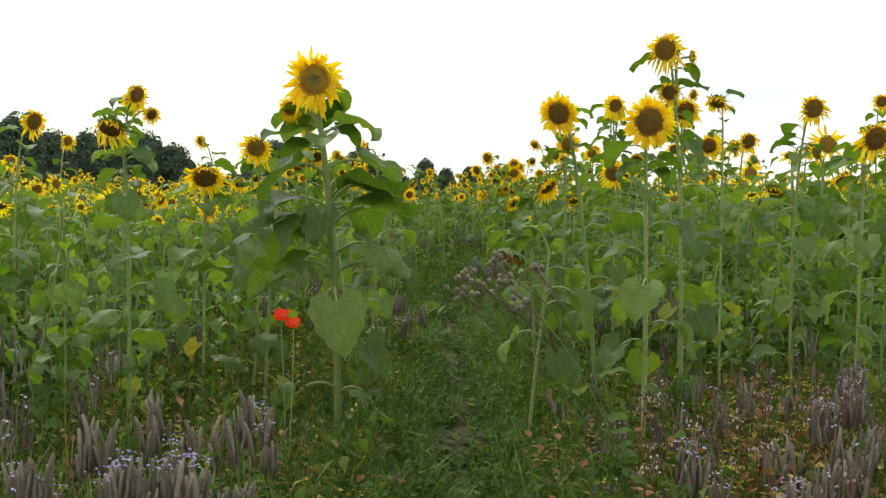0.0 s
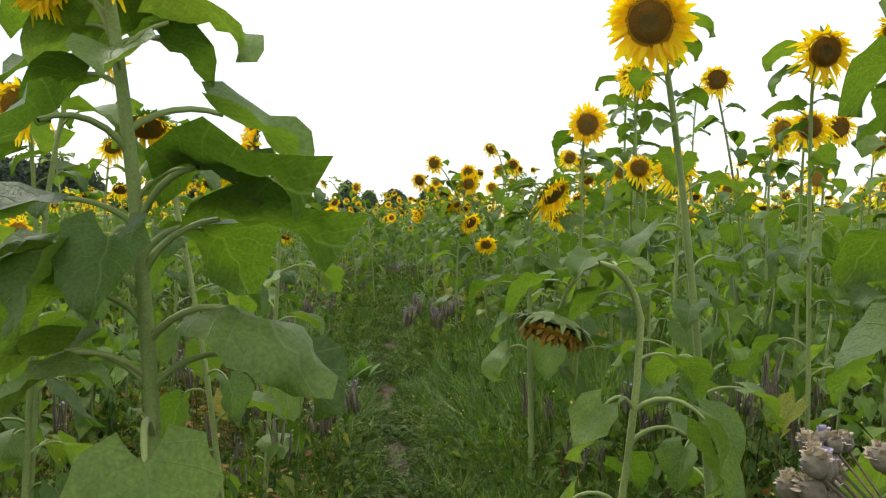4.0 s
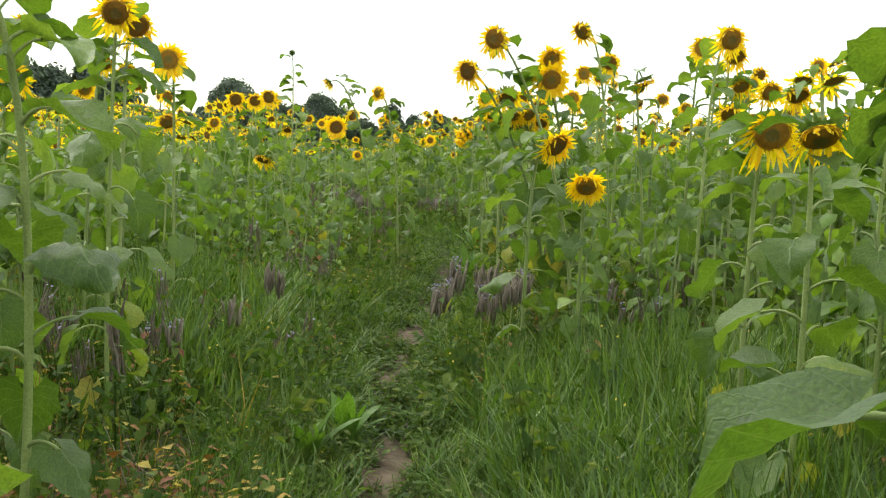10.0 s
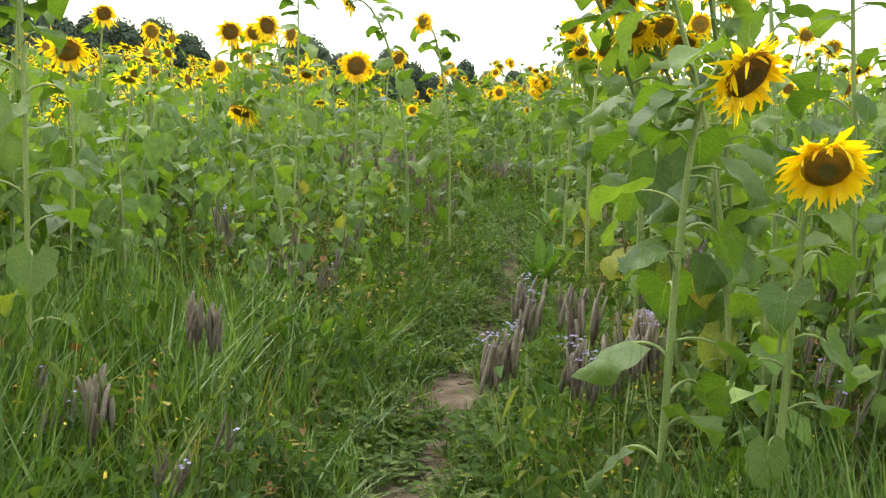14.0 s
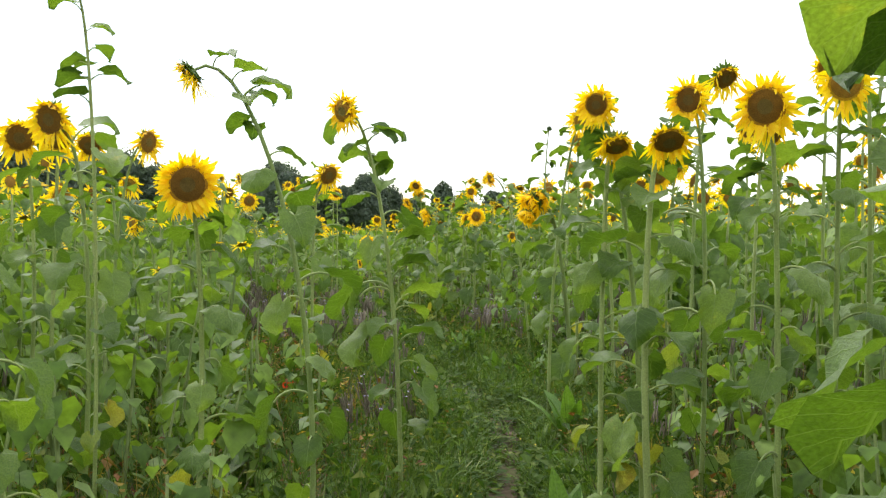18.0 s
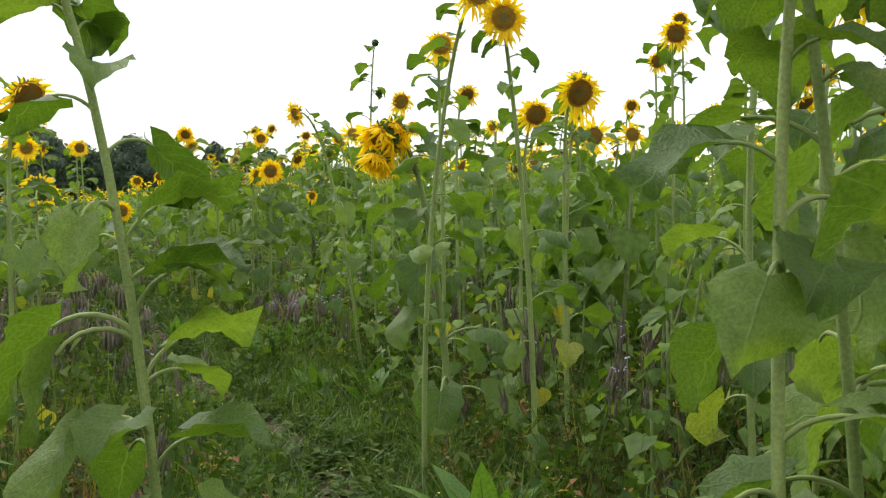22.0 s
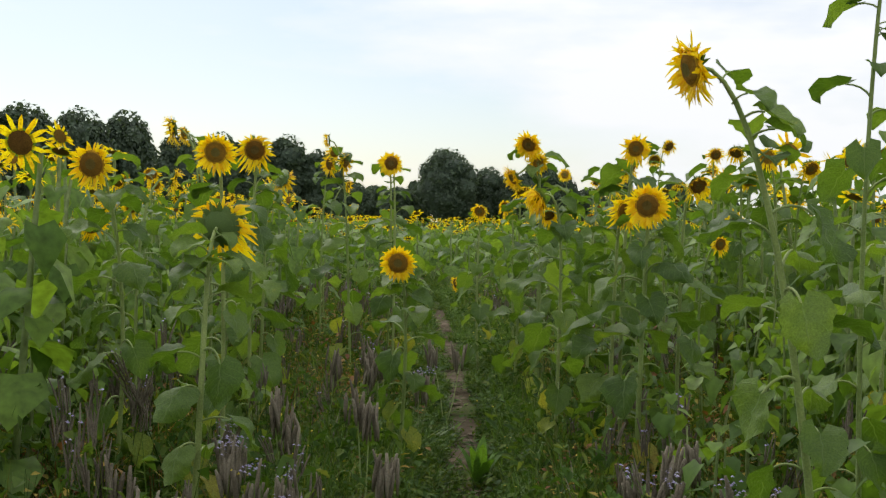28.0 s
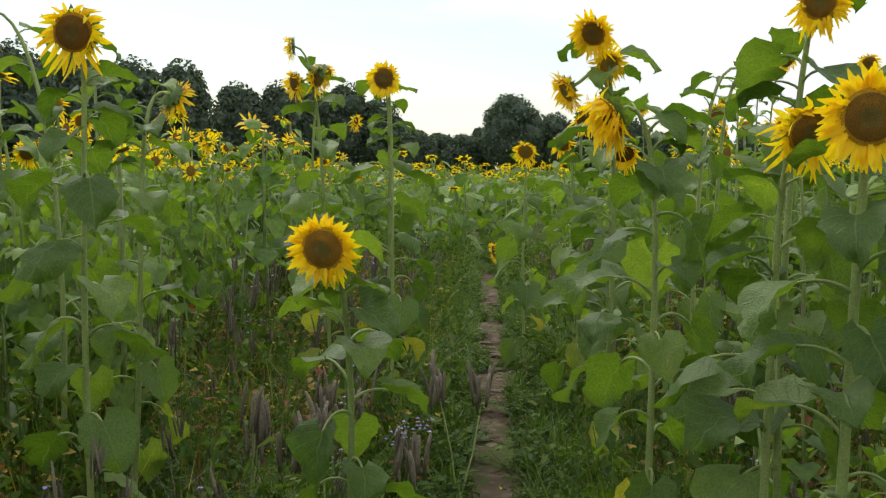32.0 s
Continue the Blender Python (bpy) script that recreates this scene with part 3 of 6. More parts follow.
def sunflower(x, y, z, size=0.25, face=0.0, nod=12.0, style="fresh", lean=(0.0, 0.0), leaves=12, near=False, leaf=0.15, bud=False, thick=0.0135, bare=0.16, extra=(), seed=None, arch=None, blades=()):
    """One sunflower. x, y, z: the middle of its head; size: across the petals; face: degrees from the walker's side (-y) towards +x;
    nod: degrees by which it looks down; lean: how far its foot stands from below its neck; extra: further heads as (dx, dy, dz, size, face, nod);
    arch: where the stem turns over, as the end of its straight part and two points that pull the bend; blades: leaves of its own as (height, bearing, size, kind) and by how far they are lifted."""
    r = random.Random(seed if seed is not None else int(x * 1000) * 31 + int(y * 1000))
    fa, nd = radians(face), radians(nod)
    nrm = np.array([math.sin(fa) * math.cos(nd), -math.cos(fa) * math.cos(nd), -math.sin(nd)])
    rad = size * 0.245
    head = np.array([x, y, z])
    neck = head - nrm * rad * 0.5
    back = np.array([nrm[0], nrm[1], 0])
    foot = np.array([x - back[0] * 0.20 + lean[0] + r.uniform(-0.03, 0.03), y - back[1] * 0.20 + lean[1] + r.uniform(-0.03, 0.03), 0.0])
    foot[2] = float(lie(foot[1])) - 0.02
    tall = max(z - foot[2], 0.3)
    posture = "nodding" if nod > 35 else "upright"
    if bud:
        label = "tall sunflower plant with a closed green bud"
    else:
        label = "%s sunflower %s" % (posture, LOOK[style])
    if face > 130 or face < -130:
        label = "sunflower turned away, showing its green bracts"
    top = thing("sunflower", foot[0], foot[1], foot[2], label, "sunflower", "sunflowers along the path")
    STANDS.append((foot[0], foot[1]))
    bend = 0.10 + 0.12 * nod / 60.0
    pts = bezier((foot, foot + np.array([r.uniform(-0.10, 0.10), r.uniform(-0.10, 0.10), tall * 0.62]), neck - nrm * bend * 1.25 + np.array([0, 0, -0.02]), neck), 15)
    if arch:
        pts = np.concatenate([bezier((foot, foot + (0, 0, 0.3), np.array(arch[0]) - (0, 0, 0.25), arch[0]), 7), bezier((*arch, neck), 9)[1:]])
    rel = pts - foot
    rads = np.linspace(thick * 0.8, thick * 0.40, 15) * np.where(np.arange(15) > 11, 0.9, 1.0)
    v, f = tube(rel, rads, 8)
    part("stem", mesh_of("stem", v, f, [M_STEM]), top)
    line = np.linalg.norm(np.diff(rel, axis=0), axis=1)
    at = np.concatenate([[0], np.cumsum(line)]) / line.sum()
    leaf *= 0.88 if y < 16 else 0.76 if y < 22 else 0.84
    leaves += 4 if near and y > 22 else 0
    crest = 5 if near or leaves > 12 else 4 if z > 1.6 and x > 0.8 else 2
    turn = r.uniform(0, 360)
    for i in range(crest):
        p = [float(np.interp(0.83 + 0.15 * (i + 0.7 * r.random()) / crest, at, rel[:, c])) for c in range(3)]
        turn += 137.5 + r.uniform(-30, 30)
        if nrm[0] * math.cos(radians(turn)) + nrm[1] * math.sin(radians(turn)) > 0.25:  # no leaf across the face
            turn += 180
        part("leaf", r.choice(LEAVES_TOP if near else LEAVES_TIP), top, pose(p[0], p[1], p[2], r.uniform(-18, 18), r.uniform(-25, 20), turn) @ Matrix.Scale(leaf * r.uniform(0.6, 1.1), 4))
    for i in range(leaves + 3 - crest // 2):
        k = bare + (0.90 - bare) * ((i + 0.6 * r.random()) / (leaves + 3 - crest // 2)) ** 0.85
        p = [float(np.interp(k, at, rel[:, c])) for c in range(3)]
        turn += 137.5 + r.uniform(-25, 25)
        if k > 0.78:
            me, sz = r.choice(LEAVES_TOP if near else LEAVES_TIP), leaf * r.uniform(0.62, 1.05)
        elif k < 0.36 and r.random() < 0.34:
            me, sz = r.choice(LEAVES_Y), leaf * r.uniform(0.7, 1.05)
        else:
            sorts = LEAVES if near else LEAVES_PLAIN
            me, sz = r.choice(sorts[5:] if r.random() < 0.95 - 0.85 * k else sorts[:5]), leaf * r.uniform(0.78, 1.18) * (0.82 + 0.3 * math.sin(math.pi * k))
        part("leaf", me, top, pose(p[0], p[1], p[2], r.uniform(-14, 14), r.uniform(-12, 16), turn) @ Matrix.Scale(sz, 4), "yellowing withered leaf" if me in LEAVES_Y else "")
    for height, bearing, sz, kind, *lift in blades:
        p = [float(np.interp(height - foot[2], np.maximum.accumulate(rel[:, 2]), rel[:, c])) for c in range(3)]
        part("leaf", LEAVES[kind], top, pose(p[0], p[1], p[2], r.uniform(-8, 8), -sum(lift), bearing) @ Matrix.Scale(sz, 4))
    for j, (dx, dy, dz, hs, hf, hn) in enumerate([(0, 0, 0, size, face, nod), *extra]):
        hr = hs * 0.245
        a, b = radians(hf), radians(hn)
        axis = Vector((math.sin(a) * math.cos(b), -math.cos(a) * math.cos(b), -math.sin(b)))
        m = Matrix.Translation(Vector(head - foot) + Vector((dx, dy, dz))) @ axis.to_track_quat("Z", "Y").to_matrix().to_4x4() @ pose(0, 0, 0, 0, 0, r.uniform(-14, 14)) @ Matrix.Scale(hr, 4)
        if j:
            hd, mid = np.array(m.translation), rel[11]
            v, f = tube(bezier((rel[9], mid + (hd - mid) * 0.3 + np.array([0, 0, 0.03]), hd - np.array(axis) * 0.12, hd - np.array(axis) * hr * 0.5), 7), np.linspace(0.008, 0.006, 7), 6)
            part("side_stem", mesh_of("side_stem", v, f, [M_STEM]), top)
        if bud and not j:
            part("bud", BUD, top, m)
            continue
        fh = part("flower_head", BRACTS_PALE if style == "spent" else r.choice(BRACTS), top, m)
        part("disc", r.choice(DISCS), fh, Matrix.Diagonal((k := r.uniform(0.96, 1.14), k, 1, 1)))
        if near and abs(x - float(trail(y))) < 0.90 and style != "spent":
            n = 58 if style == "shaggy" else r.randint(36, 40)
            for i in range(n):
                if r.random() < (0.03 if style == "fresh" else 0.1):
                    continue
                turn = 360 * (i + r.uniform(-0.45, 0.45)) / n
                part("petal", r.choice(PETAL[style]), fh, pose(0, 0, (-0.14 if i % 2 else -0.03) + r.uniform(-0.05, 0.05), 0, 0, turn) @ pose(r.uniform(0.86, 0.95), 0, 0, r.uniform(-22, 22), r.uniform(-18, 14), r.uniform(-9, 9) - (85 if SAG[style] > 0.5 else 55) * SAG[style] * math.cos(radians(turn))) @ Matrix.Diagonal((r.uniform(0.68, 1.2) * (0.6 if SAG[style] > 0.5 and math.sin(radians(turn)) > 0.1 else 1.0), r.uniform(0.75, 1.1), 1, 1)))
        part("petals", r.choice(PETALS[style]), fh)
    return top


# ---------------------------------------------------------------- ground
def build_ground():
    ys = np.concatenate([np.linspace(-60, -3, 12), np.arange(-2.5, 40, 0.16), np.linspace(41, 100, 30), np.array([130, 180, 300, 700, 2500.0])])
    xs = np.concatenate([[-2500.0, -700, -250, -120], np.linspace(-60, -4, 24), np.arange(-3.6, -2.0, 0.18), np.arange(-2.0, 1.1, 0.075), np.arange(1.12, 3.7, 0.18), np.linspace(4, 60, 24), [120, 250, 700, 2500.0]])
    v, worn = [], []
    for y in ys:
        for x in xs:
            d = abs(x - float(trail(y)))
            here = 0.5 + 1.7 * noise.noise((x * 3.0, y * 1.3, 7)) + (0.25 if y > 26 else 0.0)
            worn.append(min(1.0, max(0.0, 1.5 * math.exp(-((d + 0.09 * noise.noise((x * 5, y * 5, 1))) / 0.18) ** 2) * here)) if 6 < y < 37 else 0.0)
            dip = -0.035 * math.exp(-(d / 0.28) ** 2) if -3 < y < 60 else 0
            rough = 0.035 * noise.noise((x * 1.3, y * 1.3, 0)) + 0.015 * noise.noise((x * 5, y * 5, 3)) if abs(x) < 60 and y < 100 else 0
            v.append((x, y, float(lie(y)) + dip + rough))
    w = len(xs)
    f = [(j * w + i, j * w + i + 1, (j + 1) * w + i + 1, (j + 1) * w + i) for j in range(len(ys) - 1) for i in range(w - 1)]
    me = mesh_of("ground", v, f, [M_SOIL])
    me.attributes.new("worn", "FLOAT", "POINT").data.foreach_set("value", worn)
    tagged(new("ground", me), "brown soil of a field with moss and a worn footpath", "ground", kind="structure")


build_ground()


# ---------------------------------------------------------------- trees behind the field
def tree(x, y, height, width, seed, label="dark green broadleaf tree behind the field"):
    """A broad tree: trunk and limbs, and a crown of overlapping domes covered in small leaves."""
    r, g = random.Random(seed), np.random.default_rng(seed)
    top = thing("tree", x, y, 0.0, label, "tree", "trees behind the field")
    s = Soup()
    v, f = tube([(0, 0, -0.3), (0.1, 0, height * 0.25), (0.0, 0.1, height * 0.55), (0.1, 0.1, height * 0.85)], [width * 0.045, width * 0.035, width * 0.022, 0.03], 7)
    s.add(v, f, 0)
    domes = [(np.array((0, 0, height * 0.50)), np.array((width * 0.40, width * 0.40, height * 0.44)))]
    for i in range(13):
        a, e = 2.4 * i + r.uniform(-0.5, 0.5), math.asin(min(0.97, -0.55 + 1.5 * i / 12.0))
        q = width * r.uniform(0.15, 0.22)
        d = np.array((math.cos(a) * math.cos(e) * width * 0.30, math.sin(a) * math.cos(e) * width * 0.30, math.sin(e) * height * 0.36))
        c = d + (0, 0, height * 0.49)
        domes.append((c, np.array((q, q, min(q * r.uniform(0.8, 1.0), height - c[2])))))
        v, f = tube([(0, 0, c[2] * 0.6), tuple(c * 0.55 + (0, 0, c[2] * 0.38)), tuple(c)], [width * 0.012, width * 0.008, 0.01], 4)
        s.add(v, f, 0)
    v, t, m = s.done()
    part("trunk", big_mesh("trunk", v, t, [M_BARK], m), top)
    ball = bmesh.new()
    bmesh.ops.create_icosphere(ball, subdivisions=2, radius=1.0)
    core, core_t = np.array([u.co for u in ball.verts]), np.array([[u.index for u in fc.verts] for fc in ball.faces])
    ball.free()
    card = np.array([(-0.5, 0, 0), (0, -0.32, 0.06), (0.5, 0, 0), (0, 0.32, 0.08)])
    vs, ts, n = [], [], 0
    for i, (c, q) in enumerate(domes):
        vs.append(core * q * g.uniform(0.80, 0.93, (len(core), 1)) + c)
        ts.append(core_t + n)
        n += len(core)
        k = 1900 if i == 0 else 380
        d = g.normal(size=(k, 3))
        d /= np.linalg.norm(d, axis=1)[:, None]
        p = c + d * q * g.uniform(0.88, 1.12, (k, 1))
        hidden = np.zeros(k, bool)
        for j, (c2, q2) in enumerate(domes):
            if j != i:
                hidden |= (((p - c2) / q2) ** 2).sum(1) < 0.72
        p, d = p[~hidden], d[~hidden]
        k = len(p)
        out = d + g.normal(0, 0.55, (k, 3))
        out /= np.linalg.norm(out, axis=1)[:, None]
        a = np.cross(out, g.normal(size=(k, 3)))
        a /= np.linalg.norm(a, axis=1)[:, None]
        b = np.cross(out, a)
        sz = 0.34 * g.uniform(0.6, 1.4, (k, 1, 1))
        w = p[:, None] + sz * (card[None, :, :1] * a[:, None] + card[None, :, 1:2] * b[:, None] + card[None, :, 2:] * out[:, None])
        vs.append(w.reshape(-1, 3))
        q4 = n + np.arange(k)[:, None] * 4
        ts += [np.concatenate([q4, q4 + 1, q4 + 2], 1), np.concatenate([q4, q4 + 2, q4 + 3], 1)]
        n += 4 * k
    v, t = np.concatenate(vs), np.concatenate(ts)
    part("crown", big_mesh("crown", v, t, [M_TREE_HAZED], np.zeros(len(t), int), False), top)


# bearing in degrees from straight ahead, distance, height and width of each tree, as seen from half way along the path
for i, (bearing, away, tall, wide) in enumerate((
        (-9.1, 122, 9.3, 7.4), (-7.0, 126, 7.6, 6.0), (-4.4, 122, 8.2, 5.6), (-5.7, 124, 6.8, 4.2), (-3.2, 127, 7.0, 3.6), (-0.5, 124, 7.5, 3.4), (0.7, 127, 6.4, 3.0), (2.2, 128, 6.6, 4.2), (4.2, 126, 6.8, 4.6), (-10.6, 128, 6.0, 4.0),
        (-12.6, 130, 5.2, 5.0), (-15.4, 98, 7.3, 4.6), (-17.0, 98, 8.5, 5.2), (-18.7, 97, 8.0, 4.8), (-20.2, 96, 8.3, 5.2), (-22.2, 95, 8.1, 5.4), (-24.6, 84, 8.7, 5.0), (-26.7, 82, 8.6, 5.4), (-29.2, 80, 8.6, 5.6), (-31.8, 78, 9.0, 6.0), (-34.6, 76, 9.0, 6.0),
        (-11.4, 126, 5.0, 5.4), (-13.9, 126, 5.6, 5.4), (-8.0, 129, 7.0, 5.0), (-2.0, 130, 5.6, 4.6), (14.5, 150, 7.0, 6.5), (34.0, 120, 16.0, 11.0))):
    tree(0.45 + away * math.sin(radians(bearing)), 18.0 + away * math.cos(radians(bearing)), tall, wide, 300 + i)

# ---------------------------------------------------------------- sunflowers that stand along the path
sunflower(-0.675, 5.562, 1.795, 0.335, 8, 6, "ragged", near=True, leaves=8, leaf=0.24, thick=0.026, bare=0.62, lean=(0.13, 0), extra=[(-0.13, 0.12, -0.13, 0.15, -10, 10)], blades=[(1.16, -34, 0.28, 4, 10), (1.00, 185, 0.24, 4, 6), (0.82, 172, 0.25, 0), (1.16, 200, 0.22, 1), (0.82, -4, 0.25, 0), (1.06, -10, 0.27, 4, 10), (0.92, -30, 0.27, 3), (0.95, 160, 0.22, 0), (0.84, 195, 0.21, 3), (0.72, -84, 0.28, 7), (0.46, -35, 0.27, 6), (0.24, 205, 0.25, 7), (0.22, -15, 0.20, 8), (1.10, 60, 0.24, 1), (1.12, -100, 0.20, 5), (1.02, 130, 0.22, 2)])
sunflower(-1.281, 5.941, 1.321, 0.25, 10, 38, "ragged", near=True)
sunflower(-1.126, 6.658, 1.515, 0.23, 5, 22, "ragged")
sunflower(0.587, 6.078, 1.696, 0.26, -28, 18, "fresh", near=True, leaf=0.12, thick=0.0164, lean=(0.2, 0))
sunflower(0.862, 4.975, 1.573, 0.26, 0, 4, "fresh", near=True, leaves=13, leaf=0.165, thick=0.0164, lean=(0.05, 0.0))
sunflower(1.067, 5.653, 1.987, 0.24, -25, 12, "ragged", near=True, lean=(0.1, 0), leaves=14, extra=[(0.16, 0.1, -0.02, 0.12, 60, 0), (0.05, 0.12, -0.2, 0.16, -10, 10)])
sunflower(1.509, 9.977, 2.119, 0.21, 0, 10, "fresh")
sunflower(2.090, 6.451, 1.781, 0.22, 0, 10, "ragged")
sunflower(2.217, 5.857, 1.576, 0.25, 5, 12, "ragged")
sunflower(-2.077, 7.616, 1.904, 0.22, 50, 10, "ragged", extra=[(0.1, 0, -0.13, 0.16, 40, 20)], leaves=14)
sunflower(-1.577, 5.242, 1.521, 0.24, -10, 55, "wilted", near=True, lean=(0.05, 0), thick=0.0164, leaves=13)
sunflower(-2.593, 7.128, 1.681, 0.22, 55, 15, "ragged")
sunflower(-3.666, 11.132, 1.773, 0.2, 40, 10, "ragged")
sunflower(-4.230, 11.132, 1.569, 0.2, 30, 10, "ragged")
sunflower(-2.614, 12.356, 1.861, 0.21, -40, 10, "ragged")
sunflower(-2.737, 12.472, 1.018, 0.2, 0, 70, "wilted")
sunflower(-3.449, 13.314, 1.159, 0.2, 0, 60, "wilted")
sunflower(-4.534, 13.325, 1.088, 0.2, 20, 35, "ragged")
sunflower(-4.351, 12.227, 1.307, 0.22, 30, 20, "ragged")
sunflower(2.299, 9.556, 1.769, 0.24, 10, 15, "ragged")
sunflower(4.568, 12.400, 1.533, 0.2, 0, 10, "fresh")
sunflower(4.282, 10.941, 2.276, 0.22, 0, 10, "ragged")
sunflower(-1.215, 9.943, 1.707, 0.25, 10, 65, "wilted", leaves=15, leaf=0.17)
sunflower(-0.700, 9.250, 1.400, 0.24, 20, 50, "wilted", near=True, leaves=16, leaf=0.165, thick=0.017, bare=0.12)
sunflower(-1.050, 10.600, 1.450, 0.23, 0, 55, "wilted", leaves=15, leaf=0.165, thick=0.015)
sunflower(-1.171, 12.869, 1.748, 0.22, 60, 10, "ragged")
sunflower(-3.085, 11.505, 1.269, 0.22, 20, 25, "ragged")
sunflower(-2.331, 14.396, 1.346, 0.2, 0, 40, "ragged")
sunflower(-2.359, 8.626, 1.937, 0.25, 40, 35, "ragged", near=True)
sunflower(3.712, 11.232, 1.827, 0.26, 0, 45, "wilted")
sunflower(3.874, 10.824, 1.493, 0.24, 0, 30, "ragged")
sunflower(-0.793, 6.265, 1.621, 0.2, 80, 0, "ragged")
sunflower(-0.810, 6.967, 1.482, 0.24, 15, 55, "wilted", near=True, lean=(0.26, 0), leaves=14, thick=0.0148)
sunflower(1.977, 8.404, 1.672, 0.25, -8, 12, "ragged")
sunflower(2.539, 9.343, 1.767, 0.24, 10, 12, "ragged")
sunflower(1.514, 7.171, 1.820, 0.26, 0, 22, "ragged", near=True, leaves=13)
sunflower(2.842, 12.646, 2.489, 0.2, 40, 10, "ragged")
sunflower(1.491, 9.701, 2.043, 0.25, -20, 40, "wilted")
sunflower(0.928, 8.438, 1.667, 0.215, 0, 8, "fresh", near=True, leaves=13)
sunflower(1.172, 7.835, 1.436, 0.23, -30, 10, "ragged")
sunflower(0.795, 8.557, 1.345, 0.285, 42, 40, "wilted", near=True, leaves=5, leaf=0.146, thick=0.0185, lean=(0.03, -0.06), bare=0.7, blades=[(0.86, 188, 0.19, 0), (0.74, 200, 0.14, 5), (0.66, -75, 0.19, 7), (1.02, -50, 0.16, 6), (1.03, -120, 0.10, 8), (0.58, 195, 0.17, 6), (0.72, 10, 0.17, 2), (0.50, -20, 0.17, 5), (0.90, 30, 0.16, 1)])
sunflower(0.861, 12.910, 1.240, 0.23, 38, 34, "ragged", near=True)
sunflower(0.972, 12.666, 1.057, 0.21, -5, 36, "ragged", near=True, lean=(0.02, 0.1), leaf=0.124)
sunflower(-0.100, 18.315, 1.735, 0.19, -35, 12, "ragged", near=True, leaves=15, leaf=0.163, lean=(0.14, 0.0), thick=0.0139, blades=[(1.12, -5, 0.14, 4, 30), (1.00, -15, 0.15, 2, 26), (0.88, 5, 0.14, 4, 28), (0.72, -20, 0.15, 2, 16), (0.98, 175, 0.18, 5), (0.80, 200, 0.18, 6), (0.55, -35, 0.17, 6)])
sunflower(-0.405, 16.864, 1.360, 0.21, 8, 8, "fresh", near=True, leaves=13, leaf=0.138)
sunflower(0.580, 13.430, 1.780, 0.22, -30, 12, "ragged", lean=(0.52, 0.5), leaves=13)
sunflower(0.474, 13.869, 1.641, 0.22, -35, 15, "ragged", lean=(0.55, 0.5))
sunflower(1.295, 15.102, 2.036, 0.23, -50, 35, "ragged", lean=(0.2, 0))
sunflower(-0.561, 7.864, 1.470, 0.24, -75, 15, "ragged", lean=(-0.16, 0), near=True, leaves=15, leaf=0.158, extra=[(0.0, 0.03, 0.11, 0.18, -70, 5)])
sunflower(-0.936, 11.743, 1.619, 0.2, 12, 25, "ragged", near=True, leaves=14, leaf=0.151)
sunflower(-1.155, 13.780, 1.610, 0.24, -5, 6, "fresh", leaves=13)
sunflower(-1.430, 18.250, 1.600, 0.24, 10, 15, "ragged")
sunflower(-1.234, 18.126, 1.595, 0.22, 15, 20, "ragged")
sunflower(-0.515, 17.317, 1.738, 0.2, -75, 45, "wilted", near=True, lean=(0.28, 0.05), leaves=14)
sunflower(-0.806, 17.065, 1.961, 0.1, 0, 0, "fresh", bud=True, leaves=17, leaf=0.117, thick=0.00984)
sunflower(1.303, 11.159, 1.284, 0.26, -5, 28, "wilted", near=True, leaf=0.151)
sunflower(-0.911, 16.166, 1.074, 0.24, -30, 62, "wilted", near=True, lean=(0.2, 0.1))
sunflower(0.750, 14.362, 1.537, 0.25, 10, 45, "wilted", lean=(0.42, 0.3))
sunflower(0.923, 13.712, 1.607, 0.23, 5, 20, "ragged", extra=[(0.0, 0.05, 0.12, 0.2, 20, 30)], near=True, leaves=14, lean=(0.32, 0.5))
sunflower(1.554, 14.275, 1.658, 0.26, 80, 68, "wilted", lean=(0.15, 0))
sunflower(2.089, 15.005, 1.963, 0.24, 0, 8, "ragged")
sunflower(2.563, 15.009, 1.698, 0.25, 5, 25, "ragged")
sunflower(2.259, 14.665, 1.697, 0.22, 10, 45, "wilted")
sunflower(0.609, 25.064, 1.415, 0.21, -5, 6, "fresh", near=True, leaves=14, leaf=0.158, thick=0.0164, lean=(-0.05, 0))
sunflower(0.859, 17.562, 1.689, 0.175, -22, 15, "ragged", near=True, leaves=13, lean=(0.15, -0.02))
sunflower(0.926, 17.529, 1.545, 0.19, 5, 55, "wilted", near=True)
sunflower(1.048, 17.217, 1.537, 0.21, 5, 48, "wilted", near=True, leaves=14, leaf=0.158, thick=0.0164)
sunflower(1.226, 17.782, 1.738, 0.2, -30, 12, "ragged", near=True, leaves=9, leaf=0.16, blades=[(1.30, 165, 0.19, 5), (1.46, 155, 0.20, 4), (1.10, 190, 0.19, 6), (0.92, 170, 0.2, 7)])
sunflower(1.257, 16.868, 1.610, 0.22, -25, 10, "ragged", near=True)
sunflower(1.178, 23.226, 2.143, 0.09, 0, 0, "fresh", bud=True, leaves=18, leaf=0.117, thick=0.00984)
sunflower(1.233, 21.416, 1.893, 0.19, 0, 8, "ragged", leaves=14)
sunflower(1.150, 19.942, 1.784, 0.17, -12, 8, "ragged", near=True, leaves=10, leaf=0.11, lean=(0.12, 0.1))
sunflower(-0.425, 20.713, 1.590, 0.24, 40, 22, "ragged", near=True, leaves=14, leaf=0.151, thick=0.0148)
sunflower(0.526, 25.300, 1.396, 0.2, 20, 20, "ragged")
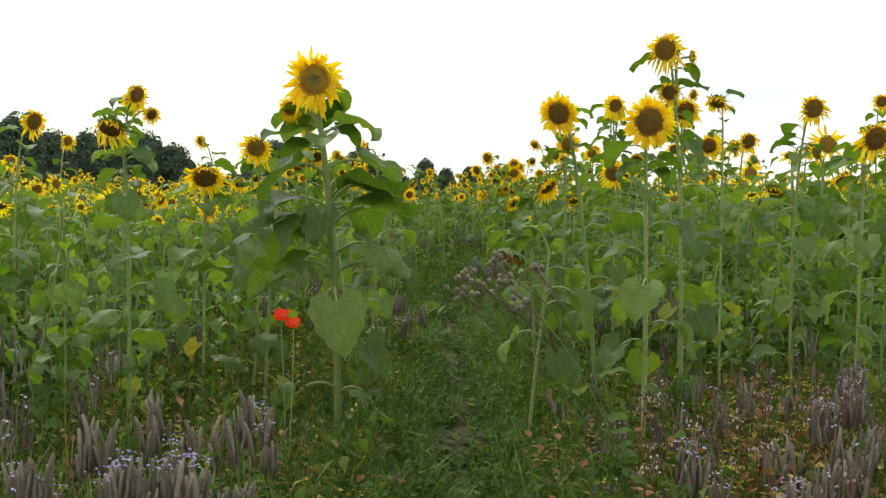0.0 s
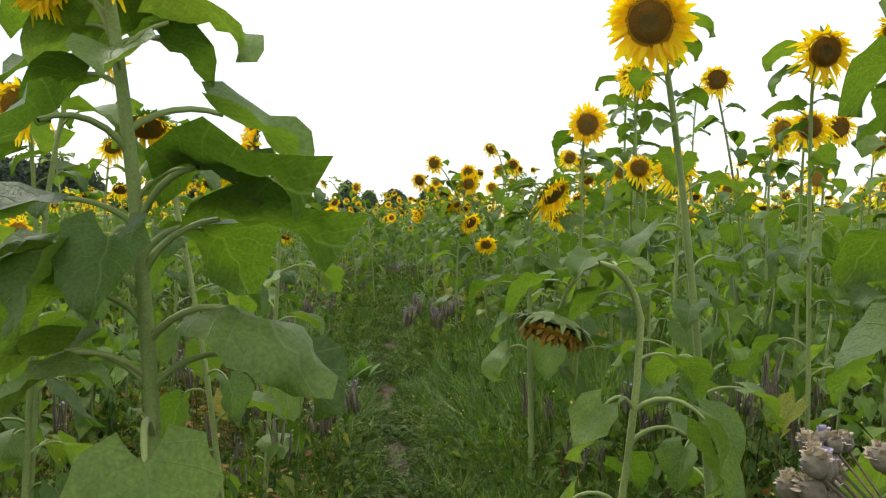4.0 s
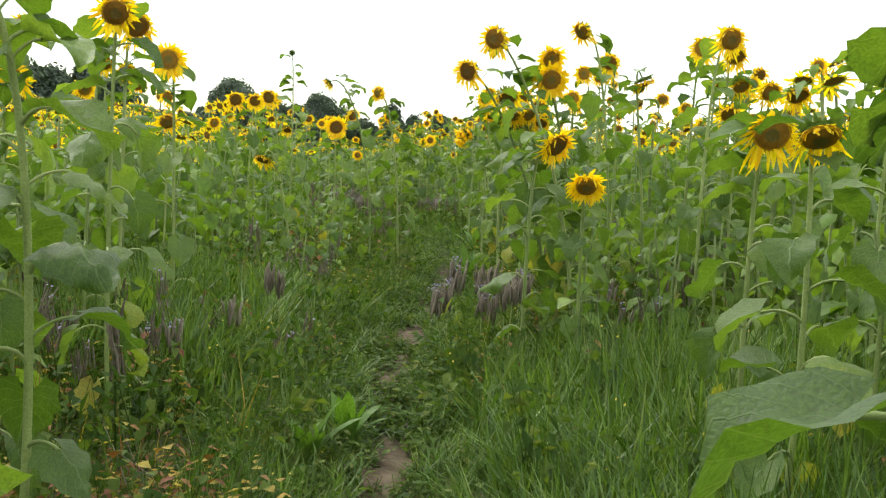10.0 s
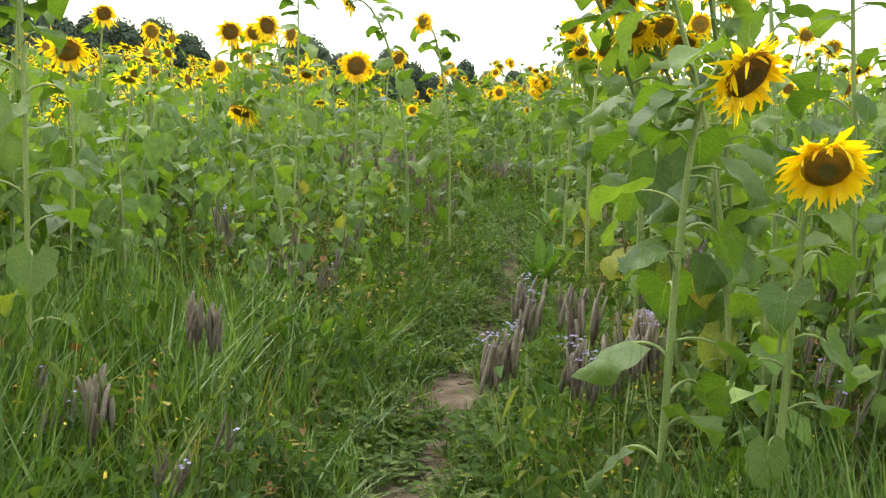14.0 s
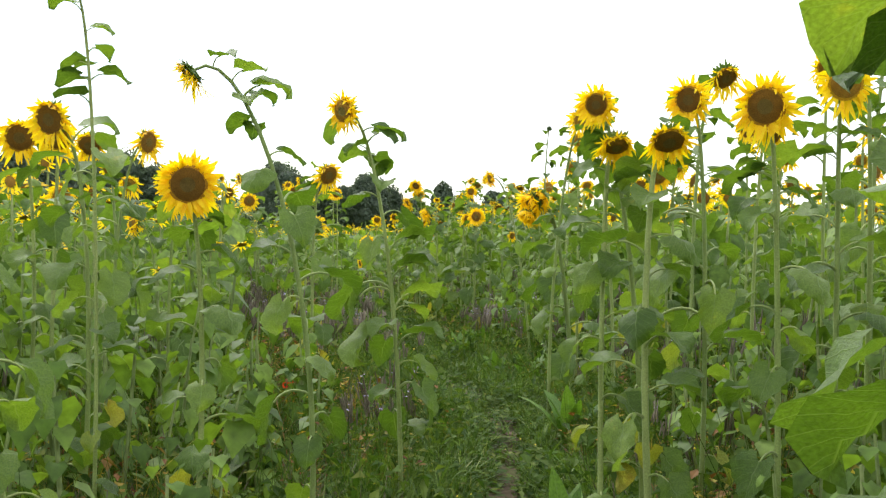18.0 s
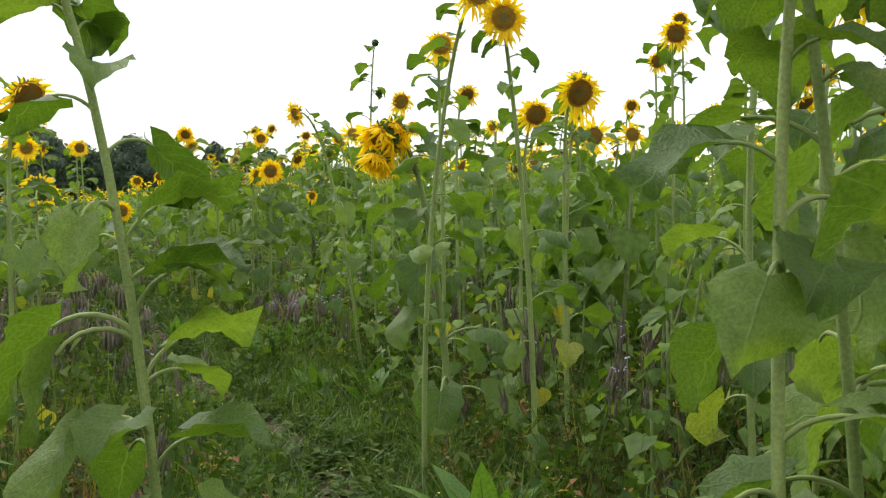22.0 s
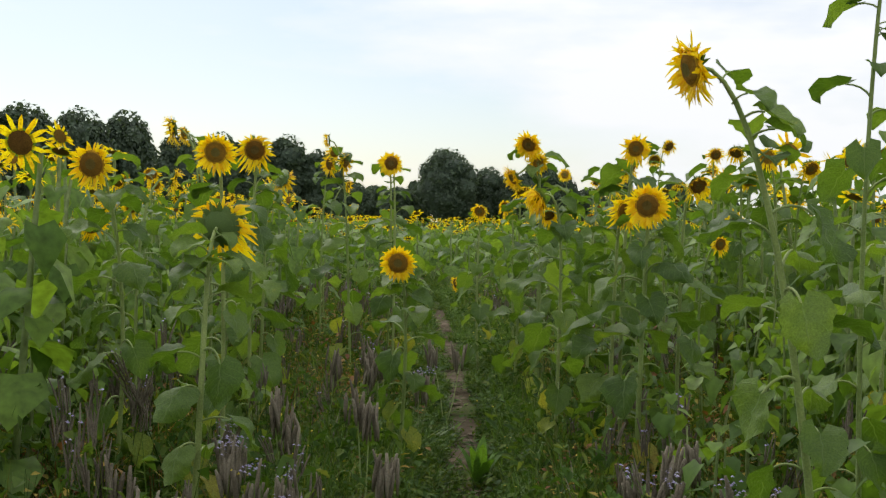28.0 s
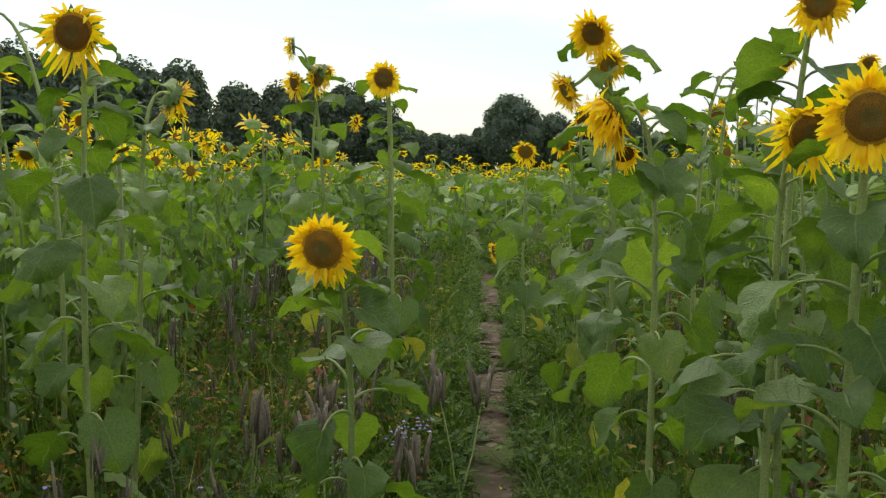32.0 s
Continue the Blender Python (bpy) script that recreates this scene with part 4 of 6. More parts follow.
sunflower(0.861, 20.758, 1.437, 0.25, -62, 32, "shaggy", near=True, leaves=6, bare=0.55, leaf=0.155, thick=0.021, lean=(0.17, 0.05), extra=[(0.05, 0.03, 0.03, 0.2, -25, 35), (-0.02, -0.02, -0.08, 0.18, -50, 58)], blades=[(0.96, -120, 0.18, 7), (0.92, 170, 0.17, 5), (0.74, 195, 0.17, 6), (0.62, -20, 0.2, 3), (0.45, -110, 0.20, 7), (0.40, -30, 0.19, 5), (1.12, 190, 0.16, 0), (1.18, 20, 0.16, 1)])
sunflower(-1.325, 25.631, 1.662, 0.23, 12, 10, "ragged", near=True, leaves=13)
sunflower(-0.927, 24.134, 1.292, 0.3, 172, -12, "ragged", near=True, leaves=12, leaf=0.151, thick=0.0164)
sunflower(-1.190, 28.130, 1.734, 0.175, 0, 6, "fresh", near=True, leaves=13)
sunflower(-0.512, 25.310, 1.130, 0.19, 3, 10, "fresh", near=True, leaf=0.138)
sunflower(0.846, 25.570, 1.520, 0.17, 25, 30, "wilted")
sunflower(0.670, 22.932, 1.698, 0.18, -65, 15, "ragged", near=True, leaves=13, lean=(0.22, 0), leaf=0.14)
sunflower(-0.075, 26.973, 1.800, 0.2, -20, 25, "ragged", extra=[(-0.1, 0.05, -0.2, 0.19, -60, 30), (0.05, 0.1, -0.1, 0.16, 30, 20)], near=True, leaves=14)
sunflower(0.555, 25.508, 1.685, 0.155, 5, 8, "ragged", near=True)
sunflower(-1.615, 28.024, 1.885, 0.165, -75, 5, "ragged", extra=[(0.02, 0, -0.17, 0.18, -40, 10), (0.14, 0, -0.15, 0.18, 70, 10)], leaves=15)
sunflower(0.080, 25.800, 1.452, 0.2, -60, 35, "shaggy", near=True, leaves=13)
sunflower(0.467, 27.357, 1.702, 0.176, 85, 20, "wilted")
sunflower(1.222, 27.942, 1.830, 0.192, -20, 50, "wilted", leaves=14)
sunflower(1.754, 28.945, 1.573, 0.192, 0, 20, "ragged")
sunflower(1.179, 30.461, 1.640, 0.176, 20, 30, "wilted", leaves=14)
sunflower(0.191, 30.295, 1.389, 0.176, 20, 30, "wilted")
sunflower(-0.974, 30.046, 0.780, 0.17, -60, 10, "fresh", lean=(0.14, 0), leaves=8, leaf=0.0826)
sunflower(1.686, 10.890, 1.592, 0.23, 0, 10, "ragged")
sunflower(1.260, 10.627, 1.263, 0.22, 0, 55, "wilted")
sunflower(1.456, 9.521, 1.535, 0.22, -20, 15, "ragged")
sunflower(-2.050, 26.287, 1.819, 0.22, -60, 10, "ragged")
sunflower(1.661, 20.741, 1.620, 0.24, 10, 20, "ragged")
sunflower(1.465, 9.583, 2.066, 0.25, 5, 10, "ragged", near=True, leaves=14, lean=(0.1, 0))
sunflower(2.040, 9.954, 2.102, 0.25, -8, 10, "ragged", near=True, lean=(0.3, 0), leaves=13)
sunflower(2.094, 11.944, 1.718, 0.24, -20, 40, "wilted")
sunflower(2.958, 11.288, 1.834, 0.24, 5, 30, "ragged")
sunflower(1.840, 13.527, 1.856, 0.23, 10, 20, "ragged")
sunflower(-2.049, 12.669, 1.472, 0.24, 10, 50, "wilted")
sunflower(-1.820, 11.265, 1.721, 0.26, 15, 45, "wilted", near=True)
sunflower(-2.057, 11.599, 1.394, 0.24, 30, 45, "wilted")
sunflower(-2.239, 14.711, 1.844, 0.22, 60, 10, "ragged")
sunflower(-1.753, 15.372, 1.633, 0.22, 10, 45, "wilted")
sunflower(-1.117, 12.870, 1.685, 0.24, 35, 30, "wilted")
sunflower(-2.186, 15.919, 1.520, 0.22, 30, 30, "ragged")
sunflower(-0.850, 9.950, 1.460, 0.24, -40, 45, "wilted", near=True, lean=(0.05, 0), leaf=0.165, leaves=16, thick=0.0156)
sunflower(-2.014, 13.774, 1.688, 0.25, 20, 35, "wilted", near=True)
sunflower(-1.964, 13.754, 1.458, 0.24, 10, 15, "ragged")
sunflower(-1.898, 15.308, 1.674, 0.23, 0, 48, "wilted")
sunflower(-1.288, 18.702, 1.606, 0.21, 0, 30, "wilted")
sunflower(-1.036, 17.495, 1.603, 0.22, -20, 15, "ragged")
sunflower(2.174, 14.543, 1.870, 0.24, 5, 45, "wilted")
sunflower(2.601, 15.561, 1.780, 0.22, 0, 12, "ragged")
sunflower(2.261, 13.634, 1.586, 0.24, 5, 48, "wilted")
sunflower(3.872, 17.685, 2.150, 0.22, 0, 8, "fresh")
sunflower(3.035, 14.486, 1.977, 0.24, 5, 8, "ragged")
sunflower(1.066, 14.874, 1.718, 0.24, 10, 25, "ragged")
sunflower(1.685, 17.313, 1.941, 0.22, -30, 10, "ragged")
sunflower(-2.416, 18.572, 1.702, 0.22, 20, 20, "ragged")
sunflower(-2.280, 19.322, 1.637, 0.22, -10, 10, "ragged")
sunflower(-1.935, 20.194, 1.415, 0.22, 30, 10, "ragged")
sunflower(-2.041, 21.952, 1.563, 0.22, 0, 20, "ragged")
sunflower(-1.173, 19.260, 1.666, 0.22, 60, 5, "ragged")
sunflower(1.603, 18.786, 1.962, 0.24, 20, 40, "wilted")
sunflower(1.699, 16.223, 1.946, 0.24, -20, 15, "ragged")
sunflower(2.464, 15.843, 1.791, 0.26, 0, 65, "wilted")
sunflower(3.185, 17.212, 1.997, 0.24, 20, 20, "ragged")
sunflower(1.094, 20.052, 1.891, 0.22, 10, 10, "ragged", leaves=7, leaf=0.11, bare=0.3, lean=(-0.08, 0.25))
sunflower(3.002, 19.943, 1.918, 0.22, 0, 20, "ragged")
sunflower(3.502, 19.399, 1.357, 0.2, 0, 70, "wilted")
sunflower(3.392, 20.438, 1.867, 0.22, 0, 20, "ragged")
sunflower(3.346, 18.639, 1.754, 0.23, 0, 30, "ragged")
sunflower(0.750, 13.950, 1.410, 0.17, 10, 50, "wilted", near=True, lean=(0.44, 0.05), leaves=15, leaf=0.14, thick=0.0105, extra=[(0.09, 0.02, 0.01, 0.16, 30, 35), (0.17, 0.06, -0.03, 0.15, -10, 40)])
sunflower(1.567, 17.102, 1.713, 0.216, -8, 10, "ragged", near=True, leaves=15, leaf=0.165, thick=0.014)
sunflower(2.001, 17.799, 1.978, 0.208, 0, 45, "wilted", near=True, leaves=14)
sunflower(2.088, 18.854, 2.028, 0.192, -20, 15, "ragged")
sunflower(2.495, 20.890, 1.799, 0.176, 0, 45, "wilted")
sunflower(3.027, 22.960, 2.270, 0.16, -30, 10, "ragged")
sunflower(-1.026, 19.170, 1.358, 0.176, 0, 50, "wilted")
sunflower(2.470, 21.699, 2.001, 0.192, -10, 10, "ragged")
sunflower(2.023, 21.980, 1.723, 0.192, 5, 15, "ragged")
sunflower(2.457, 20.684, 1.731, 0.208, 0, 50, "wilted")
sunflower(3.091, 21.564, 1.645, 0.192, 20, 45, "wilted")
sunflower(3.277, 23.758, 1.597, 0.168, 0, 10, "fresh")
sunflower(2.758, 20.048, 1.858, 0.208, 20, 40, "wilted")
sunflower(1.920, 19.168, 1.734, 0.216, 0, 45, "wilted", near=True)
sunflower(1.657, 21.369, 1.578, 0.208, 0, 15, "ragged", near=True)
sunflower(1.941, 21.598, 1.733, 0.208, -15, 20, "ragged", near=True)
sunflower(3.086, 23.470, 2.079, 0.184, -10, 10, "ragged")
sunflower(2.509, 25.728, 1.793, 0.176, 20, 10, "ragged")
sunflower(3.559, 25.224, 1.928, 0.176, 0, 20, "ragged")
sunflower(1.765, 25.375, 1.759, 0.176, 10, 20, "ragged")
sunflower(-1.026, 24.312, 1.568, 0.184, 10, 10, "fresh")
sunflower(-1.120, 27.922, 1.725, 0.192, 0, 5, "fresh")
sunflower(1.681, 22.941, 1.808, 0.184, 10, 25, "ragged")
sunflower(-1.600, 24.450, 1.520, 0.22, 0, 5, "fresh", near=True, leaves=12)
sunflower(-2.517, 27.593, 1.887, 0.16, -40, 15, "ragged")
sunflower(-2.512, 24.892, 1.793, 0.192, 20, 30, "ragged")
sunflower(1.364, 27.389, 1.773, 0.184, -20, 15, "ragged")
sunflower(-0.219, 28.198, 1.552, 0.184, 20, 40, "wilted")
sunflower(-0.078, 28.896, 1.405, 0.168, 0, 30, "ragged")
sunflower(-3.031, 27.660, 1.543, 0.176, 0, 40, "wilted")
sunflower(-3.249, 28.352, 1.370, 0.176, 30, 10, "ragged")
sunflower(-1.839, 25.846, 1.513, 0.192, 120, 20, "ragged")
sunflower(1.117, 27.672, 1.225, 0.16, 30, 10, "ragged")
sunflower(1.425, 27.861, 1.744, 0.184, 20, 40, "wilted")
sunflower(1.621, 27.385, 1.705, 0.184, 10, 30, "wilted")
sunflower(1.206, 29.565, 1.922, 0.176, 10, 20, "ragged")
sunflower(-1.421, 26.419, 1.537, 0.2, 150, 30, "ragged", near=True)
sunflower(-0.022, 27.997, 1.390, 0.192, 15, 40, "wilted", near=True)
sunflower(-0.432, 29.073, 1.456, 0.192, -20, 30, "wilted")
sunflower(0.396, 29.429, 1.638, 0.184, 20, 10, "ragged")
sunflower(0.527, 27.706, 1.699, 0.208, 60, 40, "wilted")
sunflower(-3.473, 29.289, 1.581, 0.184, 20, 20, "ragged")
sunflower(-4.695, 30.845, 1.380, 0.16, 0, 60, "wilted")
sunflower(-0.702, 29.516, 1.421, 0.184, 0, 20, "ragged")
sunflower(0.673, 28.110, 1.503, 0.2, -30, 10, "ragged")
sunflower(-1.986, 29.614, 1.896, 0.176, 40, 20, "ragged")
sunflower(-2.196, 30.937, 1.655, 0.168, 80, 10, "ragged")
sunflower(-3.120, 28.410, 1.635, 0.184, 20, 20, "wilted")
sunflower(0.330, 5.975, 0.920, 0.34, -75, 72, "spent", near=True, leaves=4, leaf=0.13, thick=0.0135, bare=0.45, lean=(0.04, 0.02), arch=((0.525, 5.89, 0.96), (0.485, 5.86, 1.13), (0.36, 5.84, 1.14)), blades=[(0.74, -30, 0.19, 7), (0.66, 10, 0.18, 5), (0.50, 170, 0.17, 6), (0.40, -60, 0.2, 5)])


def clear_of(x, y, gap):
    return all((x - a) ** 2 + (y - b) ** 2 > gap * gap for a, b in STANDS)


# further plants between those, lower and less sharp in the crowd
rf = random.Random(77)
made = 0
for _ in range(6000):
    if made >= 76:
        break
    y = rf.uniform(6.5, 37)
    off = rf.choice((-1, 1, 1)) * rf.uniform(1.45, 4.2)
    x = float(trail(y)) + off
    if not clear_of(x, y, 0.42) or (abs(off) < 1.5 and (y < 9 or rf.random() < 0.55)):
        continue
    if 9.5 < y < 14.0 and 0 < off < 1.6:
        continue
    z = float(lie(y)) + rf.uniform(1.05, 1.40) + 0.05 * min(abs(off), 3) + (rf.uniform(0.15, 0.50) + 0.12 * (y > 24) if off > 0.9 else 0)
    sunflower(x, y, z, rf.uniform(0.17, 0.24), rf.gauss(0, 38), rf.choice((5, 15, 25, 40, 55, 70)), rf.choice(("fresh", "ragged", "ragged", "wilted")),
              leaves=rf.randint(10, 13), leaf=rf.uniform(0.11, 0.15), thick=0.011, seed=9000 + made)
    made += 1


# ---------------------------------------------------------------- the field beyond, and what grows low
def field_plant(seed, bloom=True, leaves=18, rays=17):
    """A simple sunflower one unit tall for the far crowd."""
    r = random.Random(seed)
    s = Soup()
    bx, by = r.uniform(-0.05, 0.05), r.uniform(-0.05, 0.05)
    v, f = tube([(0, 0, 0), (bx, by, 0.5), (bx, by + 0.02, 0.95)], [0.010, 0.009, 0.006], 4, False)
    s.add(v, f, 1)
    for i in range(leaves):
        k = 0.15 + 0.80 * i / leaves
        a, ln = 2.4 * i + r.uniform(-0.4, 0.4), r.uniform(0.075, 0.15) * (1 if k < 0.78 else 0.62) * (17 / leaves) ** 0.5
        fall, w, st = r.uniform(0.1, 1.15), r.uniform(0.42, 0.56), r.uniform(0.03, 0.08)
        cf, sf = math.cos(fall), math.sin(fall)
        fold = r.uniform(-0.12, 0.2)
        blade = [(0, 0, 0), (-0.10, -0.34 * w / 0.5, fold * 0.6), (-0.10, 0.34 * w / 0.5, fold * 0.6), (0.35, -w, fold), (0.35, w, fold), (1.0, r.uniform(-0.1, 0.1), -0.25), (0.42, 0, 0.02)]
        p = np.array([(st + ln * (u * cf + h * sf), ln * y, st * 0.9 + ln * (h * cf - u * sf)) for u, y, h in blade])
        c, e = math.cos(a), math.sin(a)
        s.add(np.stack([c * p[:, 0] - e * p[:, 1] + bx * k, e * p[:, 0] + c * p[:, 1] + by * k, p[:, 2] + k], 1), [(0, 1, 3, 6), (0, 6, 4, 2), (3, 5, 6), (6, 5, 4)], 0)
    if not bloom:
        return s.done()
    fa, nd = r.gauss(0, 0.95), radians(r.choice((5, 20, 35, 50, 65)))
    axis = Vector((math.sin(fa) * math.cos(nd), -math.cos(fa) * math.cos(nd), -math.sin(nd)))
    m = np.array(axis.to_track_quat("Z", "Y").to_matrix())
    hr, c0 = r.uniform(0.029, 0.042), np.array((bx, by - 0.03, 0.97))
    n = 10
    ring = [(math.cos(2 * math.pi * j / n), math.sin(2 * math.pi * j / n), 0.0) for j in range(n)]
    v = np.array([(0, 0, 0.25)] + ring) * hr * 0.84
    s.add(v @ m.T + c0, [(0, 1 + j, 1 + (j + 1) % n) for j in range(n)], 3)
    v = np.array([(0, 0, -0.5)] + ring) * hr
    s.add(v @ m.T + c0, [(0, 1 + (j + 1) % n, 1 + j) for j in range(n)], 0)
    for j in range(rays):
        a, ln, up = 2 * math.pi * j / rays + r.uniform(-0.2, 0.2), r.uniform(0.6, 1.3), r.uniform(-0.4, 0.8)
        q = 0.15 * 17 / rays
        p = np.array([(0.8, -q, 0.08), (0.8, q, 0.08), (0.9 + ln * 0.6, q, up * 0.4), (0.9 + ln * 0.6, -q, up * 0.4), (0.9 + ln, r.uniform(-0.1, 0.1), up)]) * hr
        c, e = math.cos(a), math.sin(a)
        p = np.stack([c * p[:, 0] - e * p[:, 1], e * p[:, 0] + c * p[:, 1], p[:, 2]], 1)
        s.add(p @ m.T + c0, [(0, 1, 2, 3), (3, 2, 4)], 2)
    return s.done()


def field():
    g = np.random.default_rng(11)
    kinds = [field_plant(500 + i) for i in range(10)]
    plain = [field_plant(540 + i, True, 9, 13) for i in range(8)]

    def lot(n, x0, x1, y0, y1, keep):
        x, y = g.uniform(x0, x1, n), g.uniform(y0, y1, n)
        off = np.abs(x - trail(y))
        k = keep(x, y, off)
        return x[k], y[k]

    young = [field_plant(520 + i, False) for i in range(6)]
    ahead = lambda x, y: np.abs(x) < 1.2 + 0.42 * (y + 3)
    zones = [lot(3100, -16, 16, 3.0, 37, lambda x, y, o: (o > 1.6 + 0.9 * (y < 9) + 0.5 * (y > 9) * (y < 14)) & ahead(x, y)),
             lot(1600, -24, 20, 36.5, 62, lambda x, y, o: o > 0.14),
             lot(1050, -40, 34, 60, 100, lambda x, y, o: o > 0.0),
             lot(2800, -22, 20, -9, 40, lambda x, y, o: (o > 1.7) & ~ahead(x, y))]
    pieces = []
    for i, (x, y) in enumerate(zones):
        if i == 0:
            ok = np.array([clear_of(a, b, 0.3) for a, b in zip(x, y)])
            x, y = x[ok], y[ok]
        n, sorts = len(x), kinds if i < 1 else plain + young[:2 * (i > 0)]
        which = g.integers(0, len(sorts), n)
        h = g.uniform(1.0, 1.42, n) + 0.22 * (g.random(n) < 0.12) - 0.05 * (i > 0)
        h = h + np.where(i == 0, 0.42 * np.clip((x - trail(y) - 1.0) / 1.2, 0, 1) + 0.14 * ((x < -1.4) & (y < 13)) + 0.26 * ((x < trail(y) - 1.0) & (y > 21)), 0.08)
        w = h * 1.0 + 0.25 * (i > 0)
        for k in range(len(sorts)):
            q = which == k
            pieces.append((sorts[k], np.stack([x[q], y[q], lie(y[q]) - 0.02], 1), g.normal(0, 0.5, q.sum()), np.stack([w[q], w[q], h[q]], 1), g.normal(0, 0.06, (q.sum(), 2))))
    y = g.uniform(4.9, 38, 1300)
    o = g.uniform(0.8, 3.2, 1300) * np.where(g.random(1300) < 0.5, -1, 1)
    ok = ~((o > 0) & (o < 1.8) & (y > 9.2) & (y < 13.2)) & ~((o < 0) & (o > -1.7) & (y > 11.8) & (y < 15.2)) & ~((o < 0) & (o > -1.7) & (y > 20)) & ~((o > 0) & (o < 2.3) & (y < 7.2)) & ~((o < 0) & (o > -1.9) & (y < 6.2)) & ~((o < 0) & (o > -1.3) & (y > 6) & (y < 12))
    y, o = y[ok], o[ok]
    h = np.clip(0.30 + 0.42 * np.abs(o), 0.3, 1.05) * g.uniform(0.6, 1.15, len(y))
    which = g.integers(0, 6, len(y))
    for k in range(6):
        q = which == k
        w = 0.55 + 0.40 * h[q]
        pieces.append((young[k], np.stack([trail(y[q]) + o[q], y[q], lie(y[q]) - 0.02], 1), g.uniform(0, 6.28, q.sum()), np.stack([w, w, h[q]], 1), g.normal(0, 0.1, (q.sum(), 2))))
    v, t, m = scatter(pieces)
    tagged(new("sunflower_field", big_mesh("sunflower_field", v, t, [M_FLEAF, M_FSTEM, M_PETAL, M_FDISC], m)), "dense field of yellow sunflowers in full leaf", "sunflowers", kind="stuff")


field()


def blade_tuft(seed, n, tall, wide, spread):
    r = random.Random(seed)
    s = Soup()
    for _ in range(n):
        a, l, bend = r.uniform(0, 6.28), tall * r.uniform(0.5, 1.0), r.uniform(0.1, 0.75)
        c, e = math.cos(a), math.sin(a)
        ox, oy = r.uniform(-spread, spread), r.uniform(-spread, spread)
        pts = []
        for i in range(3):
            k = i / 2
            d, z = bend * l * k ** 2, l * (k - 0.25 * bend * k ** 2.5)
            w = wide * (1 - k ** 1.6) * 0.5
            pts += [(ox + c * d - e * w, oy + e * d + c * w, z)] if i == 2 else [(ox + c * d - e * w, oy + e * d + c * w, z), (ox + c * d + e * w, oy + e * d - c * w, z)]
        s.add(pts, [(0, 1, 3, 2), (2, 3, 4)], 0)
    return s.done()


def leafy_weed(seed, n, tall, size, mats=(0,), spread=0.10, stems=4, dots=0, dot=3):
    """A low herb: thin stems with many small folded leaves, and a few florets on top."""
    r = random.Random(seed)
    s = Soup()
    tips = []
    for k in range(stems):
        a, o = r.uniform(0, 6.28), r.uniform(0.2, 1.0) * spread
        tip = np.array((math.cos(a) * o, math.sin(a) * o, tall * r.uniform(0.6, 1.0)))
        tips.append(tip)
        s.add([(-0.002, 0, 0), (0.002, 0, 0), tuple(tip + (0.001, 0, 0)), tuple(tip - (0.001, 0, 0))], [(0, 1, 2, 3)], mats[-1] if len(mats) > 1 else 0)
    for i in range(n):
        tip = tips[i % stems]
        p = tip * r.uniform(0.12, 1.0) + np.array((r.uniform(-0.02, 0.02), r.uniform(-0.02, 0.02), 0))
        a, b, l = r.uniform(0, 6.28), r.uniform(-0.7, 0.6), size * r.uniform(0.6, 1.3)
        d = np.array((math.cos(a) * math.cos(b), math.sin(a) * math.cos(b), math.sin(b)))
        w = np.array((-math.sin(a), math.cos(a), r.uniform(-0.4, 0.4)))
        q = r.uniform(0.20, 0.38)
        s.add([p, p + d * l * 0.5 + w * l * q + (0, 0, l * 0.08), p + d * l + (0, 0, -l * 0.15), p + d * l * 0.5 - w * l * q + (0, 0, l * 0.08)], [(0, 1, 2), (0, 2, 3)], r.choice(mats))
    for i in range(dots):
        p = tips[i % stems] + np.array((r.uniform(-0.03, 0.03), r.uniform(-0.03, 0.03), r.uniform(0, 0.03)))
        q = r.uniform(0.003, 0.0055)
        s.add([p + (q, 0, 0), p + (0, q, 0.002), p + (-q, 0, 0), p + (0, -q, 0.002), p + (0, 0, q)], [(0, 1, 4), (1, 2, 4), (2, 3, 4), (3, 0, 4)], dot)
    return s.done()


def finger(r, base, l, q, sides=5):
    """One dried, upright curl of a spent bloom."""
    bx, by = r.uniform(-0.22, 0.22) * l, r.uniform(-0.22, 0.22) * l
    if sides < 4:
        return tube([base, base + np.array((bx * 0.4, by * 0.4, l * 0.5)), base + np.array((bx, by, l))], [q * 0.6, q, q * 0.5], sides, False)
    p = [base, base + np.array((bx * 0.2, by * 0.2, l * 0.35)), base + np.array((bx * 0.6, by * 0.6, l * 0.75)), base + np.array((bx, by, l))]
    return tube(p, [q * 0.5, q, q, q * 0.5], sides)


